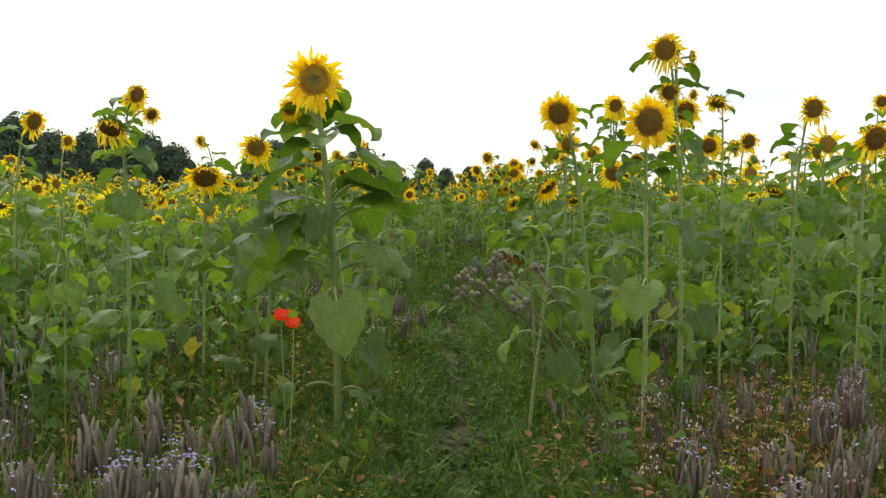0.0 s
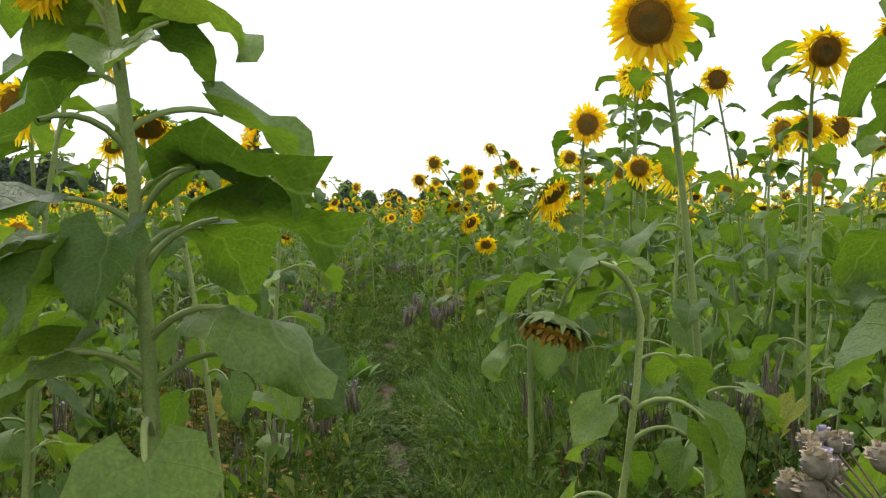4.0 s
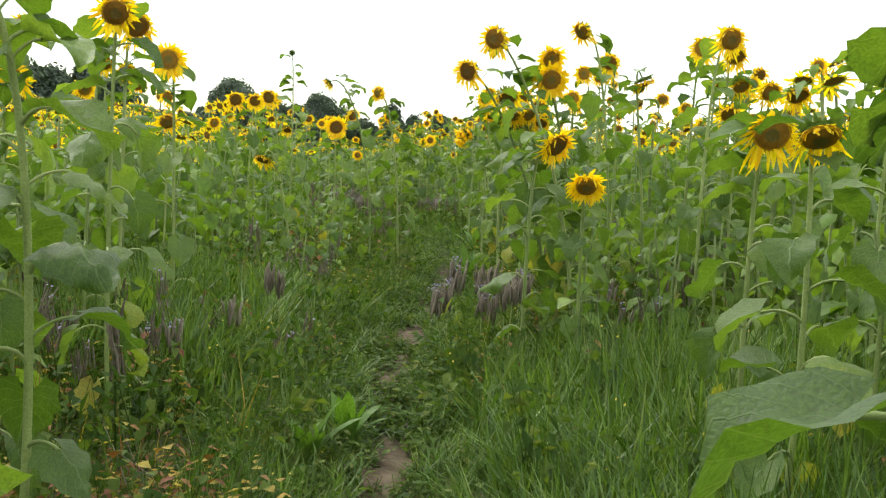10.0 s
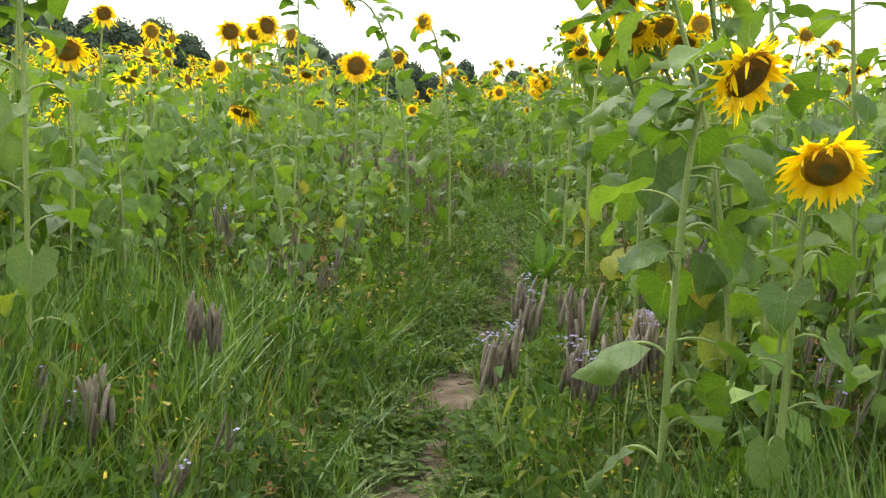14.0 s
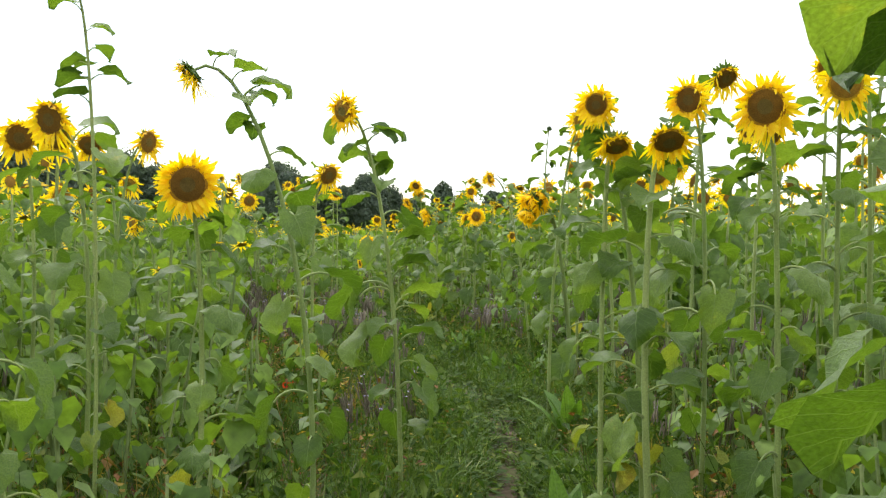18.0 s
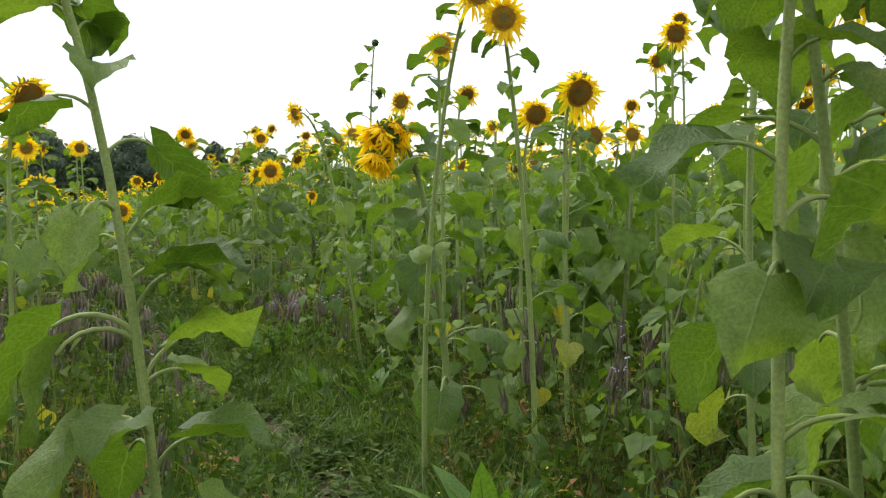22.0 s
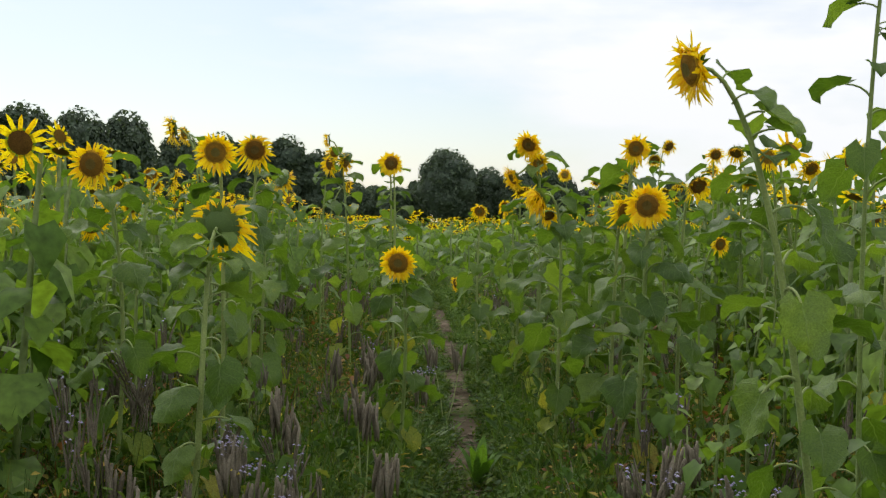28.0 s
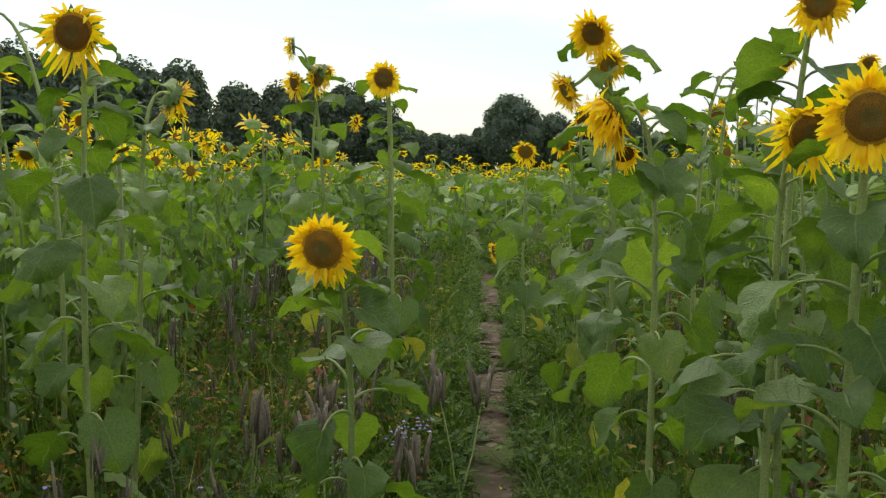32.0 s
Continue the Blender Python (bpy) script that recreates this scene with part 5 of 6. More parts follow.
def spent_bloom(seed, tall=0.5):
    """Phacelia after flowering: thin stem, feathery leaves, grey-brown curls and a touch of mauve."""
    r = random.Random(seed)
    s = Soup()
    for k in range(r.randint(2, 3)):
        a, o = r.uniform(0, 6.28), r.uniform(0.02, 0.10)
        tip = np.array((math.cos(a) * o, math.sin(a) * o, tall * r.uniform(0.7, 1.0)))
        v, f = tube([(0, 0, 0), tip * 0.5 + (0.01, 0, 0), tip], [0.003, 0.0026, 0.002], 3, False)
        s.add(v, f, 0)
        for i in range(7):
            p, b = tip * r.uniform(0.1, 0.85), r.uniform(0, 6.28)
            d, w, l = np.array((math.cos(b), math.sin(b), r.uniform(-0.2, 0.5))), np.array((-math.sin(b), math.cos(b), 0)), r.uniform(0.03, 0.07)
            s.add([p, p + d * l * 0.5 + w * l * 0.22, p + d * l, p + d * l * 0.5 - w * l * 0.22], [(0, 1, 2), (0, 2, 3)], 0)
        for i in range(r.randint(5, 8)):
            b = tip + np.array((r.uniform(-0.022, 0.022), r.uniform(-0.022, 0.022), r.uniform(-0.015, 0.01)))
            l = r.uniform(0.065, 0.125)
            v, f = finger(r, b, l, r.uniform(0.0038, 0.0062), 3)
            s.add(v, f, 1)
            if r.random() < 0.09:
                for j in range(2):
                    p, q = v[-1] + np.array((r.uniform(-0.008, 0.008), r.uniform(-0.008, 0.008), r.uniform(0, 0.01))), r.uniform(0.004, 0.0075)
                    s.add([p + (q, 0, 0), p + (0, q, 0.003), p + (-q, 0, 0), p + (0, -q, 0.003), p + (0, 0, q)], [(0, 1, 4), (1, 2, 4), (2, 3, 4), (3, 0, 4)], 2)
    return s.done()


def low_growth():
    g = np.random.default_rng(23)

    def spots(n, y0, y1, o0, o1, keep=None):
        y, o = g.uniform(y0, y1, n), g.uniform(o0, o1, n) * np.where(g.random(n) < 0.5, -1, 1)
        x = trail(y) + o
        if keep is not None:
            k = keep(x, y, o)
            x, y, o = x[k], y[k], o[k]
        return np.stack([x, y, lie(y) - 0.015], 1), np.abs(o)

    def patch(x, y, s, k):
        return np.array([noise.noise((a * s, b * s, k)) for a, b in zip(x, y)])

    def pieces(kinds, pos, size, lean=0.12, tall=None):
        out, which = [], g.integers(0, len(kinds), len(pos))
        for k in range(len(kinds)):
            q = which == k
            sz = size[q]
            sz = np.stack([sz, sz, sz * (tall[q] if tall is not None else 1)], 1)
            out.append((kinds[k], pos[q], g.uniform(0, 6.28, q.sum()), sz, g.normal(0, lean, (q.sum(), 2))))
        return out

    rise = lambda o: np.clip(0.36 + 2.6 * (o - 0.12), 0.26, 1.2)
    # herbs
    herbs = [leafy_weed(600 + i, 19, 0.30, 0.052, spread=0.12, dots=(0, 0, 0, 0, 0, 2, 0, 1)[i], dot=(3, 4)[i % 2]) for i in range(8)]
    p1, o1 = spots(9000, 1.6, 38, 0.0, 2.4, lambda x, y, o: (np.abs(o) > 0.13 + 0.14 * patch(x, y, 2.0, 4.0)) | ((patch(x, y, 1.1, 2.0) > 0.05) & (y < 22)))
    p2, o2 = spots(2200, -9, 40, 2.2, 10.0)
    v, t, m = scatter(pieces(herbs, p1, g.uniform(0.6, 1.25, len(p1)), 0.25, rise(o1) * g.uniform(0.4, 1.7, len(p1))) + pieces(herbs, p2, g.uniform(1.8, 3.0, len(p2)), 0.25))
    tagged(new("low_weeds", big_mesh("low_weeds", v, t, [M_WEED, M_WEED, M_WEED, M_WHITE, M_YDOT], m, False)), "tangle of low green weeds with tiny white and yellow florets", "weeds", kind="stuff")
    # grass
    tufts = [blade_tuft(640 + i, 11, 0.38, 0.0105, 0.055) for i in range(6)]
    p1, o1 = spots(6000, 1.6, 40, 0.0, 2.4, lambda x, y, o: (patch(x, y, 0.8, 5.0) > -0.10 - 0.15 * (np.abs(o) < 0.6)) & ((np.abs(o) > 0.12 + 0.12 * patch(x, y, 2.2, 6.0)) | (y < 22)))
    p3, o3 = spots(5200, 1.6, 40, 0.13, 0.7)
    lush = lambda x, y, o: ((o > 0.45) & (o < 2.2) & (y > 9.0) & (y < 13.2)) | ((o < -0.6) & (o > -1.8) & (y > 12.4) & (y < 15.4) & (np.sin(x * 37 + y * 23) > 0.3))
    p2, o2 = spots(7400, 8.8, 15.6, 0.4, 2.4, lush)
    v, t, m = scatter(pieces(tufts, p1, g.uniform(0.5, 1.0, len(p1)), 0.2, np.clip(0.32 + 1.1 * (o1 - 0.1), 0.25, 1.1) * g.uniform(0.5, 1.5, len(p1))) + pieces(tufts, p3, g.uniform(0.35, 0.9, len(p3)), 0.3, np.clip(0.45 + 2.2 * (o3 - 0.12), 0.40, 1.2)) + pieces(tufts, p2, g.uniform(1.1, 1.7, len(p2)), 0.15, np.clip(0.6 + 0.7 * (o2 - 0.4), 0.6, 1.2)))
    tagged(new("grass", big_mesh("grass", v, t, [M_GRASS], m, False)), "long green grass blades beside the path", "grass", kind="stuff")
    # spent phacelia
    blooms = [spent_bloom(660 + i) for i in range(7)]
    keep = lambda x, y, o: ((patch(x, y, 0.55, 9.0) > -0.02) | ((y < 5.5) & (patch(x, y, 1.6, 40.0) > 0.12)) | ((y > 21) & (o < 0) & (patch(x, y, 0.8, 30.0) > -0.2))) & ~lush(x, y, o)
    p1, o1 = spots(900, 1.7, 36, 0.5, 2.6, keep)
    v, t, m = scatter(pieces(blooms, p1, g.uniform(0.8, 1.25, len(p1)), 0.12, np.clip(0.45 + 0.5 * o1, 0.5, 1.05)))
    tagged(new("spent_phacelia", big_mesh("spent_phacelia", v, t, [M_WEED, M_DRY, M_MAUVE], m)), "grey-brown spent phacelia with a few mauve blooms", "phacelia", kind="stuff")
    # rusty and yellowing herbs
    rusty = [leafy_weed(680 + i, 18, 0.42, 0.040, (0, 0, 1, 2), 0.10, 3) for i in range(5)]
    keep = lambda x, y, o: (patch(x, y, 0.7, 14.0) > 0.02) | ((o > 0.9) & (y < 5.5)) | ((o < -0.5) & (y > 6.5) & (y < 11) & (g.random(len(x)) < 0.5))
    p1, o1 = spots(6400, 1.6, 38, 0.36, 2.2, keep)
    spot = np.repeat([(0.48, 26.9), (0.75, 27.3), (0.25, 30.3), (1.37, 17.7), (1.15, 16.9), (1.3, 17.2), (-1.05, 12.6), (-1.05, 13.7), (2.0, 6.0), (1.5, 5.2), (1.2, 4.6), (-0.41, 10.2), (-0.62, 10.7), (-0.96, 10.8), (-2.3, 32.3), (-2.0, 30.0), (1.0, 26.5), (-1.3, 9.6), (0.95, 4.3), (1.3, 4.3), (1.6, 4.8), (1.15, 3.8), (1.9, 5.2), (1.7, 4.2), (1.35, 4.9), (0.85, 3.4), (0.55, 25.7), (0.9, 25.9), (0.85, 25.3), (-1.1, 27.6)], 50, 0) + g.normal(0, 0.24, (1500, 2))
    away = np.abs(spot[:, 0] - trail(spot[:, 1]))
    spot, away = spot[away > 0.3], away[away > 0.3]
    p1, o1 = np.concatenate([p1, np.stack([spot[:, 0], spot[:, 1], lie(spot[:, 1]) - 0.015], 1)]), np.concatenate([o1, away])
    v, t, m = scatter(pieces(rusty, p1, g.uniform(0.7, 1.2, len(p1)), 0.2, np.clip(0.4 + 0.5 * o1, 0.4, 1.0)))
    tagged(new("rusty_weeds", big_mesh("rusty_weeds", v, t, [M_RUST, M_OCHRE, M_WEED], m, False)), "rust-red and yellowing weeds among the green", "weeds", kind="stuff")

    # dead stalks and straw standing among the stems
    straw = [blade_tuft(740 + i, 6, 0.55, 0.006, 0.10) for i in range(5)]
    p1, o1 = spots(3400, 2.0, 37, 0.45, 2.6, lambda x, y, o: ~lush(x, y, o))
    v, t, m = scatter(pieces(straw, p1, g.uniform(0.6, 1.2, len(p1)), 0.22, np.clip(0.5 + 0.35 * o1, 0.5, 1.2)))
    m = g.choice([0, 0, 1, 2], len(p1)).repeat(1)[np.minimum(np.arange(len(m)) // 18, len(p1) - 1)]
    tagged(new("dry_stalks", big_mesh("dry_stalks", v, t, [M_DRY, M_OCHRE, M_RUST], m, False)), "dead brown stalks and straw among the stems", "dead stalks", kind="stuff")

    # the trodden middle: small clover and dry clods
    clover = [leafy_weed(700 + i, 11, 0.07, 0.026, (0,), 0.05, 3) for i in range(6)]
    y, o = g.uniform(1.6, 46, 10500), g.normal(0, 0.19, 10500)
    wide = np.clip(0.06 + 0.16 * patch(trail(y), y, 1.7, 3.0) + 0.06 * patch(o * 9, y * 5, 1.0, 8.0) + 0.04 * (y > 26), 0.0, 0.2)
    k = np.abs(o) > wide
    y, o = y[k], o[k]
    p1 = np.stack([trail(y) + o, y, lie(y) - 0.03 * np.exp(-(o / 0.28) ** 2) - 0.005], 1)
    v, t, m = scatter(pieces(clover, p1, g.uniform(0.7, 1.5, len(p1)), 0.3))
    tagged(new("clover", big_mesh("clover", v, t, [M_WEED, M_OCHRE], m, False)), "low clover and small herbs trodden on the path", "clover", kind="stuff")
    lumps = []
    for i in range(5):
        r = random.Random(720 + i)
        n, v = 7, [(0, 0, 0.45)]
        for q, z in ((0.6, 0.38), (1.0, 0.1), (0.9, -0.2)):
            v += [(q * r.uniform(0.75, 1.2) * math.cos(6.283 * j / n), q * r.uniform(0.6, 1.0) * math.sin(6.283 * j / n), z * r.uniform(0.7, 1.2)) for j in range(n)]
        f = [(0, 1 + j, 1 + (j + 1) % n) for j in range(n)] + [(1 + a * n + j, 1 + (a + 1) * n + j, 1 + (a + 1) * n + (j + 1) % n, 1 + a * n + (j + 1) % n) for a in range(2) for j in range(n)]
        lumps.append(Soup().add(v, f, 0).done())
    spots_y = np.repeat([23.3, 23.9, 8.6, 11.2, 13.5, 14.3, 15.25, 17.6, 19.4, 21.0, 21.8, 24.6, 26.4, 27.6, 28.6, 29.6, 30.8, 25.5, 26.9, 28.1, 29.1, 30.2, 31.6, 32.6, 33.6], 34)
    y = spots_y + g.normal(0, 0.22, len(spots_y))
    o = g.normal(0.0, 0.11, len(y))
    p1 = np.stack([trail(y) + o, y, lie(y) - 0.03], 1)
    v, t, m = scatter(pieces(lumps, p1, g.uniform(0.010, 0.055, len(p1)), 0.1, g.uniform(0.18, 0.5, len(p1))))
    tagged(new("dry_clods", big_mesh("dry_clods", v, t, [M_CLOD], m, False)), "pale dry clods of trodden earth on the path", "soil", kind="stuff")


low_growth()


# ---------------------------------------------------------------- single small plants near the path
def soup_mesh(name, s, mats, smooth=True):
    v, t, m = s.done()
    return big_mesh(name, v, t, mats, m, smooth)


def poppy(x, y, z):
    """Two red field poppies on thin stalks."""
    base = float(lie(y)) - 0.02
    top = thing("poppy", x + 0.02, y + 0.03, base, "red poppy in bloom on a thin green stalk", "poppy")
    r = random.Random(4)
    for i, (dx, dy, dz, q) in enumerate(((-0.02, -0.03, 0.0, 0.036), (0.035, -0.06, -0.03, 0.034))):
        head = np.array((dx, dy, z - base + dz))
        v, f = tube(bezier(((0, 0, 0), (0.03 * i, 0, head[2] * 0.5), head + (0, 0, -0.12), head), 9), np.linspace(0.0025, 0.0018, 9), 5)
        part("stalk", mesh_of("stalk", v, f, [M_STEM]), top)
        for j in range(4):
            v, f = [], []
            for a in range(4):
                for c in range(5):
                    k, w = a / 3, c / 2 - 1
                    v.append((q * (0.15 + 0.75 * k), w * q * (0.35 + 0.75 * k) * (1 - 0.35 * (a == 3) * abs(w)), q * (0.95 * k ** 1.6 + 0.16 * w * w + r.uniform(-0.05, 0.05))))
            f = [(a * 5 + c, a * 5 + c + 1, a * 5 + c + 6, a * 5 + c + 5) for a in range(3) for c in range(4)]
            part("petal", mesh_of("petal", v, f, [M_RED]), top, Matrix.Translation(head) @ pose(0, 0, 0, 28, 0, 0) @ pose(0, 0, 0, 0, 0, 90 * j + r.uniform(-12, 12)))
        v, f = tube([head + (0, -0.002, 0.0), head + (0, -0.006, 0.010), head + (0, -0.007, 0.013)], [0.005, 0.007, 0.004], 8)
        part("seed_capsule", mesh_of("seed_capsule", v, f, [M_DARK]), top)


poppy(-0.744, 4.965, 0.675)
poppy(-0.66, 20.7, 0.24)


def thistle(x, y, bend=1.0):
    """A branching creeping thistle going to seed, with round woolly heads."""
    r = random.Random(8)
    base = float(lie(y)) - 0.02
    top = thing("thistle", x, y, base, "creeping thistle going to seed, woolly mauve heads", "thistle")
    tips = []
    for i, (dx, dy, h) in enumerate(((-0.60, 0.24, 1.06), (-0.63, 0.27, 0.99), (-0.48, 0.16, 1.12), (-0.54, 0.11, 1.02), (-0.40, 0.05, 0.97), (-0.46, 0.18, 1.03), (-0.31, 0.53, 1.05))):
        end = np.array((dx * bend, dy, h))
        line = bezier(((0, 0, 0), (0.0, 0, h * 0.45), (dx * bend * 0.55, dy * 0.5, h * 0.86), end), 10)
        v, f = tube(line, np.linspace(0.0026, 0.0013, 10), 5)
        part("stem", mesh_of("stem", v, f, [M_BRACT]), top)
        for k in range(6):
            p = line[7 + (k % 3)]
            q = end + np.array((r.uniform(-0.045, 0.03), r.uniform(-0.04, 0.04), r.uniform(-0.035, 0.025)))
            tips.append((p, q))
        tips.append((line[-2], end))
        for k in range(5):
            p, a, l = line[1 + k], r.uniform(0, 360), r.uniform(0.07, 0.12)
            v = [(0, 0, 0)] + [(l * (0.2 + 0.2 * j), s * l * (0.14 if j % 2 else 0.26), 0.02 * j * l) for j in range(4) for s in (-1, 1)] + [(l * 1.05, 0, -0.1 * l)]
            f = [(0, 1, 2)] + [(1 + 2 * j, 3 + 2 * j, 4 + 2 * j, 2 + 2 * j) for j in range(3)] + [(7, 9, 8)]
            part("leaf", mesh_of("leaf", v, f, [M_WEED]), top, pose(p[0], p[1], p[2], 20, r.uniform(-20, 30), a))
    for i, (p, q) in enumerate(tips):
        s = Soup()
        v, f = tube([p, (p + q) / 2 + (0, 0, -0.004), q], [0.0016, 0.0014, 0.0012], 4)
        s.add(v, f, 0)
        v, f = tube([q, q + (-0.002, 0, 0.005), q + (-0.006, 0, 0.013), q + (-0.008, 0, 0.017)], [0.003, 0.008, 0.009, 0.006], 8)
        s.add(v, f, 1)
        for j in range(34):
            a, e, l = r.uniform(0, 6.28), r.uniform(-0.2, 1.4), r.uniform(0.008, 0.013)
            d = np.array((math.cos(a) * math.cos(e), math.sin(a) * math.cos(e), math.sin(e)))
            w = np.array((-math.sin(a), math.cos(a), 0)) * 0.0030
            o = q + (-0.006, 0, 0.011)
            s.add([o - w, o + w, o + d * l + w, o + d * l - w], [(0, 1, 2, 3)], 3 if i % 4 == 0 else 2)
        part("flower_head", soup_mesh("flower_head", s, [M_TWIG, M_DRY, M_FLUFF, M_MAUVE]), top)


thistle(0.64, 3.85)


def dock(x, y, size, seed):
    """A rosette of broad, upright, bright green leaves."""
    r = random.Random(seed)
    top = thing("dock", x, y, float(lie(y)) - 0.02, "bright green dock rosette with broad upright leaves", "dock", "docks by the path")
    for i in range(11):
        v, f, n, l = [], [], 7, size * r.uniform(0.7, 1.15)
        bend, a0 = r.uniform(15, 60), r.uniform(62, 88)
        px = pz = 0.0
        for k in range(n):
            u = k / (n - 1)
            w = l * 0.115 * (0.12 + math.sin(math.pi * u ** 0.8) ** 0.8 if k < n - 1 else 0.02)
            for c in (-1, 0, 1):
                v.append((px, c * w, pz + 0.25 * w * abs(c) + r.uniform(-0.004, 0.004)))
            an = radians(a0 - bend * u)
            px, pz = px + math.cos(an) * l / (n - 1), pz + math.sin(an) * l / (n - 1)
        f = [(k * 3 + c, k * 3 + c + 1, k * 3 + c + 4, k * 3 + c + 3) for k in range(n - 1) for c in range(2)]
        uv = [(k / (n - 1), 0.5 + 0.5 * c) for k in range(n) for c in (-1, 0, 1)]
        part("leaf", mesh_of("leaf", v, f, [M_DOCK], None, True, uv), top, pose(0, 0, 0, 0, 0, 40 * i + r.uniform(-15, 15)))


M_DOCK = surface("dock_leaf", [(0.0, (0.075, 0.165, 0.020)), (1.0, (0.15, 0.27, 0.040))], 0.5, 12, 0.4, 0.35, "object", 8, True, 0.4)
for i, (x, y, s) in enumerate(((0.98, 22.3, 0.34), (1.05, 22.8, 0.30), (0.75, 22.7, 0.26), (0.54, 24.75, 0.36), (0.66, 24.2, 0.36), (0.44, 24.05, 0.30), (0.58, 24.45, 0.36), (-0.20, 11.9, 0.30), (-0.05, 12.2, 0.26), (0.78, 17.6, 0.36),
                               (0.62, 4.3, 0.22), (0.35, 3.6, 0.24), (0.48, 3.9, 0.22), (-0.35, 15.2, 0.26), (-0.15, 25.6, 0.25), (1.02, 19.7, 0.40))):
    dock(x, y, s, 760 + i)


def phacelia(x, y, tall, seed):
    """One spent phacelia: stems, feathery leaves, dried curls and a little mauve left on top."""
    r = random.Random(seed)
    mauve = r.random() < 0.4
    top = thing("phacelia", x, y, float(lie(y)) - 0.02, "spent phacelia with brown curls and mauve blooms" if mauve else "spent phacelia with upright grey-brown dried curls", "phacelia", "phacelia by the path")
    for k in range(2):
        tip = np.array((r.uniform(-0.08, 0.08), r.uniform(-0.08, 0.08), tall * r.uniform(0.8, 1.0)))
        v, f = tube([(0, 0, 0), tip * 0.5 + (0.01, 0, 0), tip], [0.004, 0.0032, 0.0025], 5, False)
        part("stem", mesh_of("stem", v, f, [M_STEM]), top)
        s = Soup()
        for i in range(9):
            p, b = tip * r.uniform(0.15, 0.85), r.uniform(0, 6.28)
            d, w, l = np.array((math.cos(b), math.sin(b), r.uniform(-0.2, 0.5))), np.array((-math.sin(b), math.cos(b), 0)), r.uniform(0.04, 0.08)
            for j in range(3):
                c = p + d * l * (0.25 + 0.3 * j)
                s.add([c - w * l * 0.3 + d * l * 0.1, c, c + w * l * 0.3 + d * l * 0.1, c + d * l * 0.22], [(0, 1, 3), (1, 2, 3)], 0)
        part("foliage", soup_mesh("foliage", s, [M_WEED], False), top)["kind"] = "stuff"
        curls = Soup()
        for i in range(r.randint(9, 13)):
            curls.add(*finger(r, tip + np.array((r.gauss(0, 0.020), r.gauss(0, 0.020), r.uniform(-0.05, 0.01))), r.uniform(0.08, 0.17), r.uniform(0.0055, 0.0095)), 0)
        part("dried_bloom", soup_mesh("dried_bloom", curls, [M_DRY]), top, None, "upright grey-brown dried curls")["kind"] = "stuff"
        if mauve:
            s = Soup()
            for i in range(20):
                p, q = tip + np.array((r.gauss(0, 0.022), r.gauss(0, 0.022), 0.11 + r.uniform(0, 0.045))), r.uniform(0.004, 0.008)
                s.add([p + (q, 0, 0), p + (0, q, 0.003), p + (-q, 0, 0), p + (0, -q, 0.003), p + (0, 0, q)], [(0, 1, 4), (1, 2, 4), (2, 3, 4), (3, 0, 4)], 0)
            part("bloom", soup_mesh("bloom", s, [M_MAUVE], False), top)["kind"] = "stuff"


rp = random.Random(31)
for i, (x, y) in enumerate(((0.86, 3.1), (1.02, 3.35), (0.95, 2.75), (0.78, 3.7), (1.2, 3.9), (-0.72, 3.6), (-0.85, 3.3), (-0.62, 4.1), (-1.0, 3.9), (0.52, 14.5), (0.66, 14.3), (0.60, 13.9), (0.42, 14.0),
                            (0.75, 14.8), (-0.75, 13.3), (-0.55, 13.9), (-0.9, 12.6), (-0.25, 8.75), (-0.32, 8.95), (-0.18, 9.1), (-0.55, 23.6), (-0.7, 23.1), (-0.35, 24.1), (-0.8, 23.8), (-0.95, 23.2), (0.62, 23.9),
                            (0.75, 24.2), (0.9, 23.7), (-0.78, 3.05), (-0.92, 3.15), (-1.05, 3.3), (-0.98, 3.55), (-1.15, 3.6), (-1.2, 3.2), (-1.3, 3.45), (-0.88, 3.75), (-1.1, 4.1), (-0.8, 4.3), (1.25, 3.6), (1.4, 3.9), (1.5, 4.5), (1.62, 4.3), (1.75, 4.9), (1.35, 5.1), (1.6, 5.3), (1.9, 5.2), (2.05, 5.6), (1.1, 2.9), (0.82, 14.1), (0.9, 13.8), (0.72, 13.6), (-0.5, 24.6), (-0.72, 24.3), (-0.62, 22.9), (-1.1, 23.6), (-0.45, 23.3), (-0.9, 24.0), (-0.4, 22.7), (-0.55, 27.0), (0.55, 25.9), (-0.6, 26.3), (-0.75, 26.0), (-0.9, 26.6), (-1.1, 26.2))):
    phacelia(x, y, rp.uniform(0.34, 0.5), 800 + i)


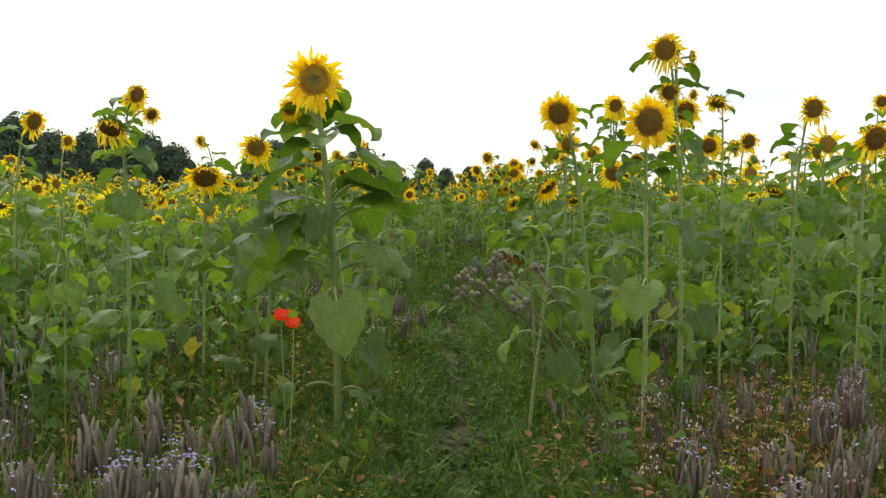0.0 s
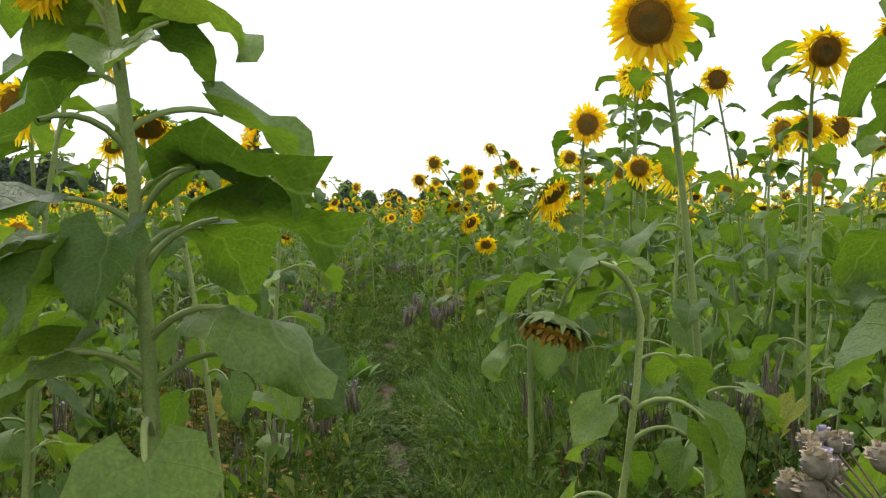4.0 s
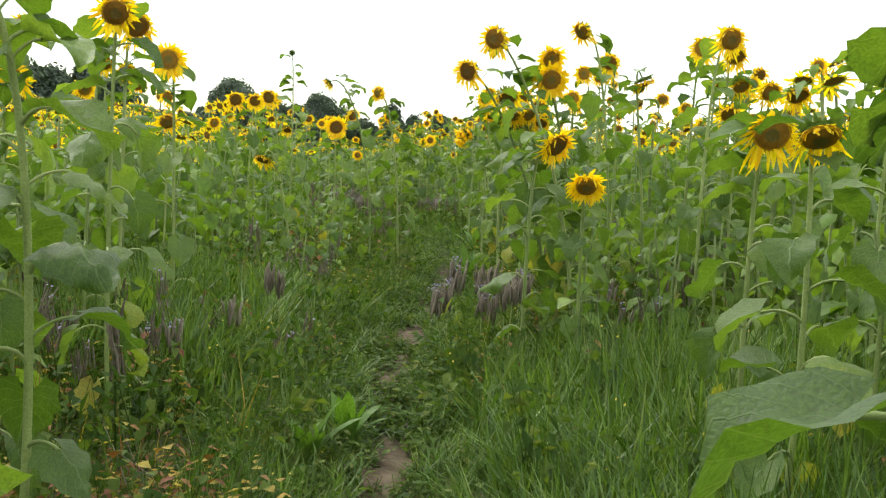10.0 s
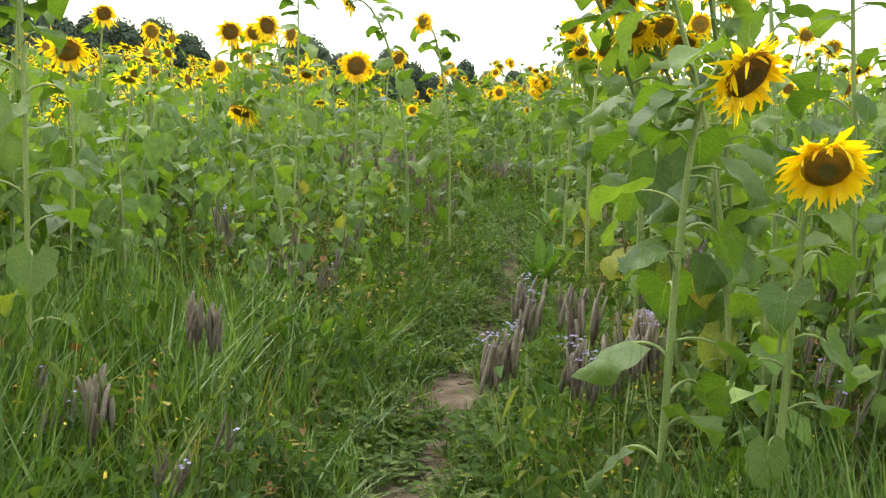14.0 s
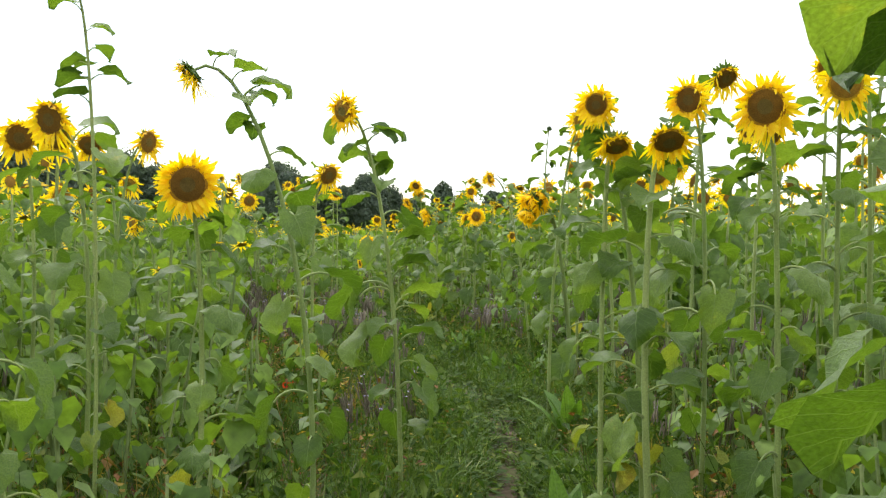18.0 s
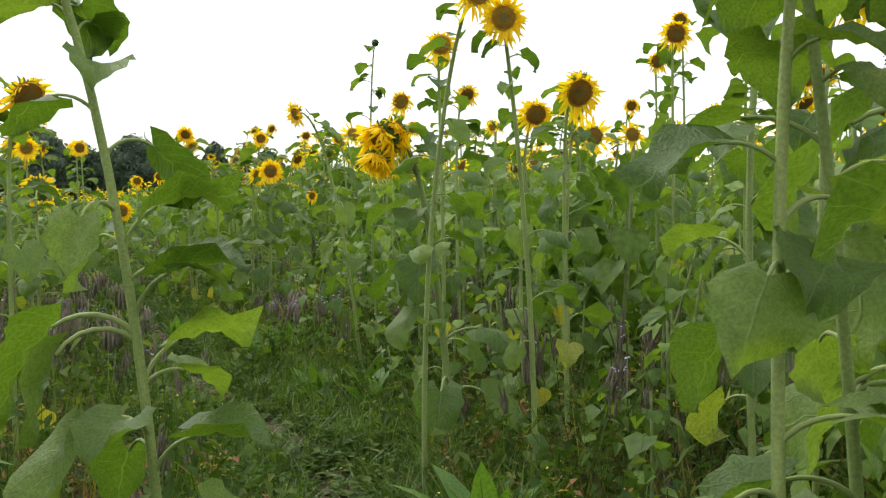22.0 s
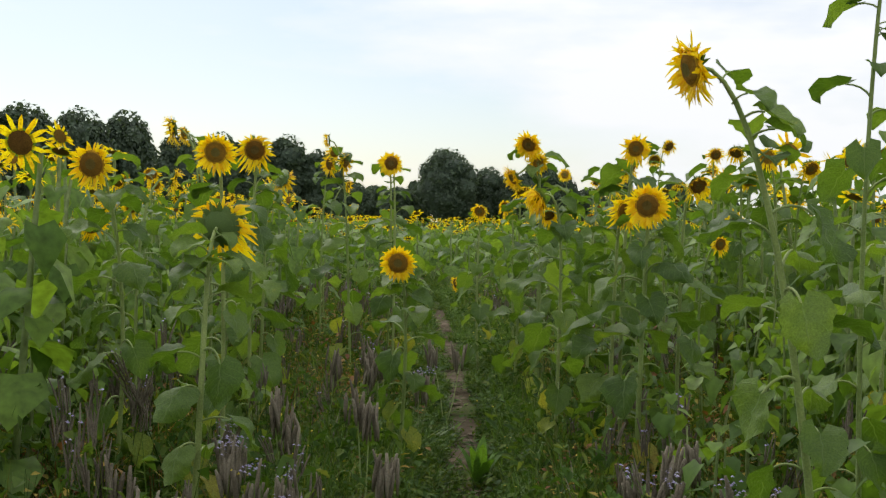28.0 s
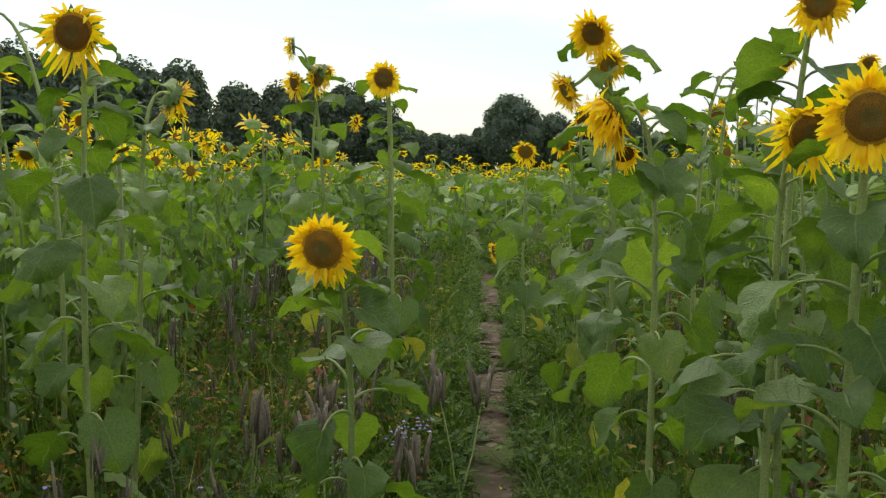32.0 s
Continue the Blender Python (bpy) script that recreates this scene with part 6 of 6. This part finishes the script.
def buckwheat(x, y, tall, seed):
    """A ripe buckwheat: red branching stems, a few reddened leaves and clusters of brown and cream seeds."""
    r = random.Random(seed)
    top = thing("buckwheat", x, y, float(lie(y)) - 0.02, "ripe buckwheat with red stems and brown seed clusters", "buckwheat", "buckwheat by the path")
    trunk = bezier(((0, 0, 0), (0, 0, tall * 0.3), (r.uniform(-0.06, 0.06), r.uniform(-0.05, 0.05), tall * 0.6), (r.uniform(-0.08, 0.08), r.uniform(-0.06, 0.06), tall)), 8)
    lines = [trunk]
    for i in range(3):
        p = trunk[2 + i]
        a = 2.3 * i + r.uniform(-0.5, 0.5)
        q = p + np.array((math.cos(a) * 0.13, math.sin(a) * 0.10, tall * r.uniform(0.35, 0.5)))
        lines.append(bezier((p, p + (math.cos(a) * 0.06, math.sin(a) * 0.05, 0.04), q - (0, 0, 0.1), q), 6))
    seeds, leaves = Soup(), Soup()
    for i, line in enumerate(lines):
        v, f = tube(line, np.linspace(0.0036 if i == 0 else 0.0026, 0.0016, len(line)), 5)
        part("stem", mesh_of("stem", v, f, [M_RED_STEM]), top)
        for k in range(26):
            c = line[-1] + np.array((r.gauss(0, 0.022), r.gauss(0, 0.018), r.gauss(0, 0.011)))
            q = r.uniform(0.0035, 0.0065)
            v, f = tube([c - (0, 0, q), c, c + (0, 0, q)], [q * 0.3, q * 0.8, q * 0.25], 4, False)
            seeds.add(v, f, 0 if r.random() < 0.72 else 1)
        for k in range(3):
            p, a, l = line[r.randrange(1, len(line) - 1)], r.uniform(0, 6.28), r.uniform(0.03, 0.06)
            d, w = np.array((math.cos(a), math.sin(a), r.uniform(-0.5, 0.3))), np.array((-math.sin(a), math.cos(a), 0))
            leaves.add([p, p + d * l * 0.35 + w * l * 0.45, p + d * l, p + d * l * 0.35 - w * l * 0.45], [(0, 1, 2), (0, 2, 3)], 0 if r.random() < 0.6 else 1)
    part("seeds", soup_mesh("seeds", seeds, [M_SEED, M_FLUFF]), top, None, "brown and cream seed clusters")["kind"] = "stuff"
    part("foliage", soup_mesh("foliage", leaves, [M_RUST, M_WEED], False), top)["kind"] = "stuff"


M_RED_STEM = surface("red_stem", [(0.0, (0.14, 0.022, 0.026)), (1.0, (0.24, 0.045, 0.04))], 0.55, 20, 0.3)
M_SEED = surface("ripe_seed", [(0.0, (0.055, 0.032, 0.024)), (0.6, (0.13, 0.085, 0.06)), (1.0, (0.30, 0.22, 0.16))], 0.8, 40, 0.4, 0.0, "island")
for i, (x, y, tall) in enumerate(((0.62, 3.55, 0.50), (0.80, 3.85, 0.58), (0.98, 3.60, 0.55), (0.70, 4.25, 0.60), (1.15, 4.20, 0.62), (1.32, 4.65, 0.60), (0.95, 4.65, 0.58), (1.50, 4.30, 0.62), (1.15, 3.35, 0.50), (1.70, 4.75, 0.6))):
    buckwheat(x, y, tall, 840 + i)
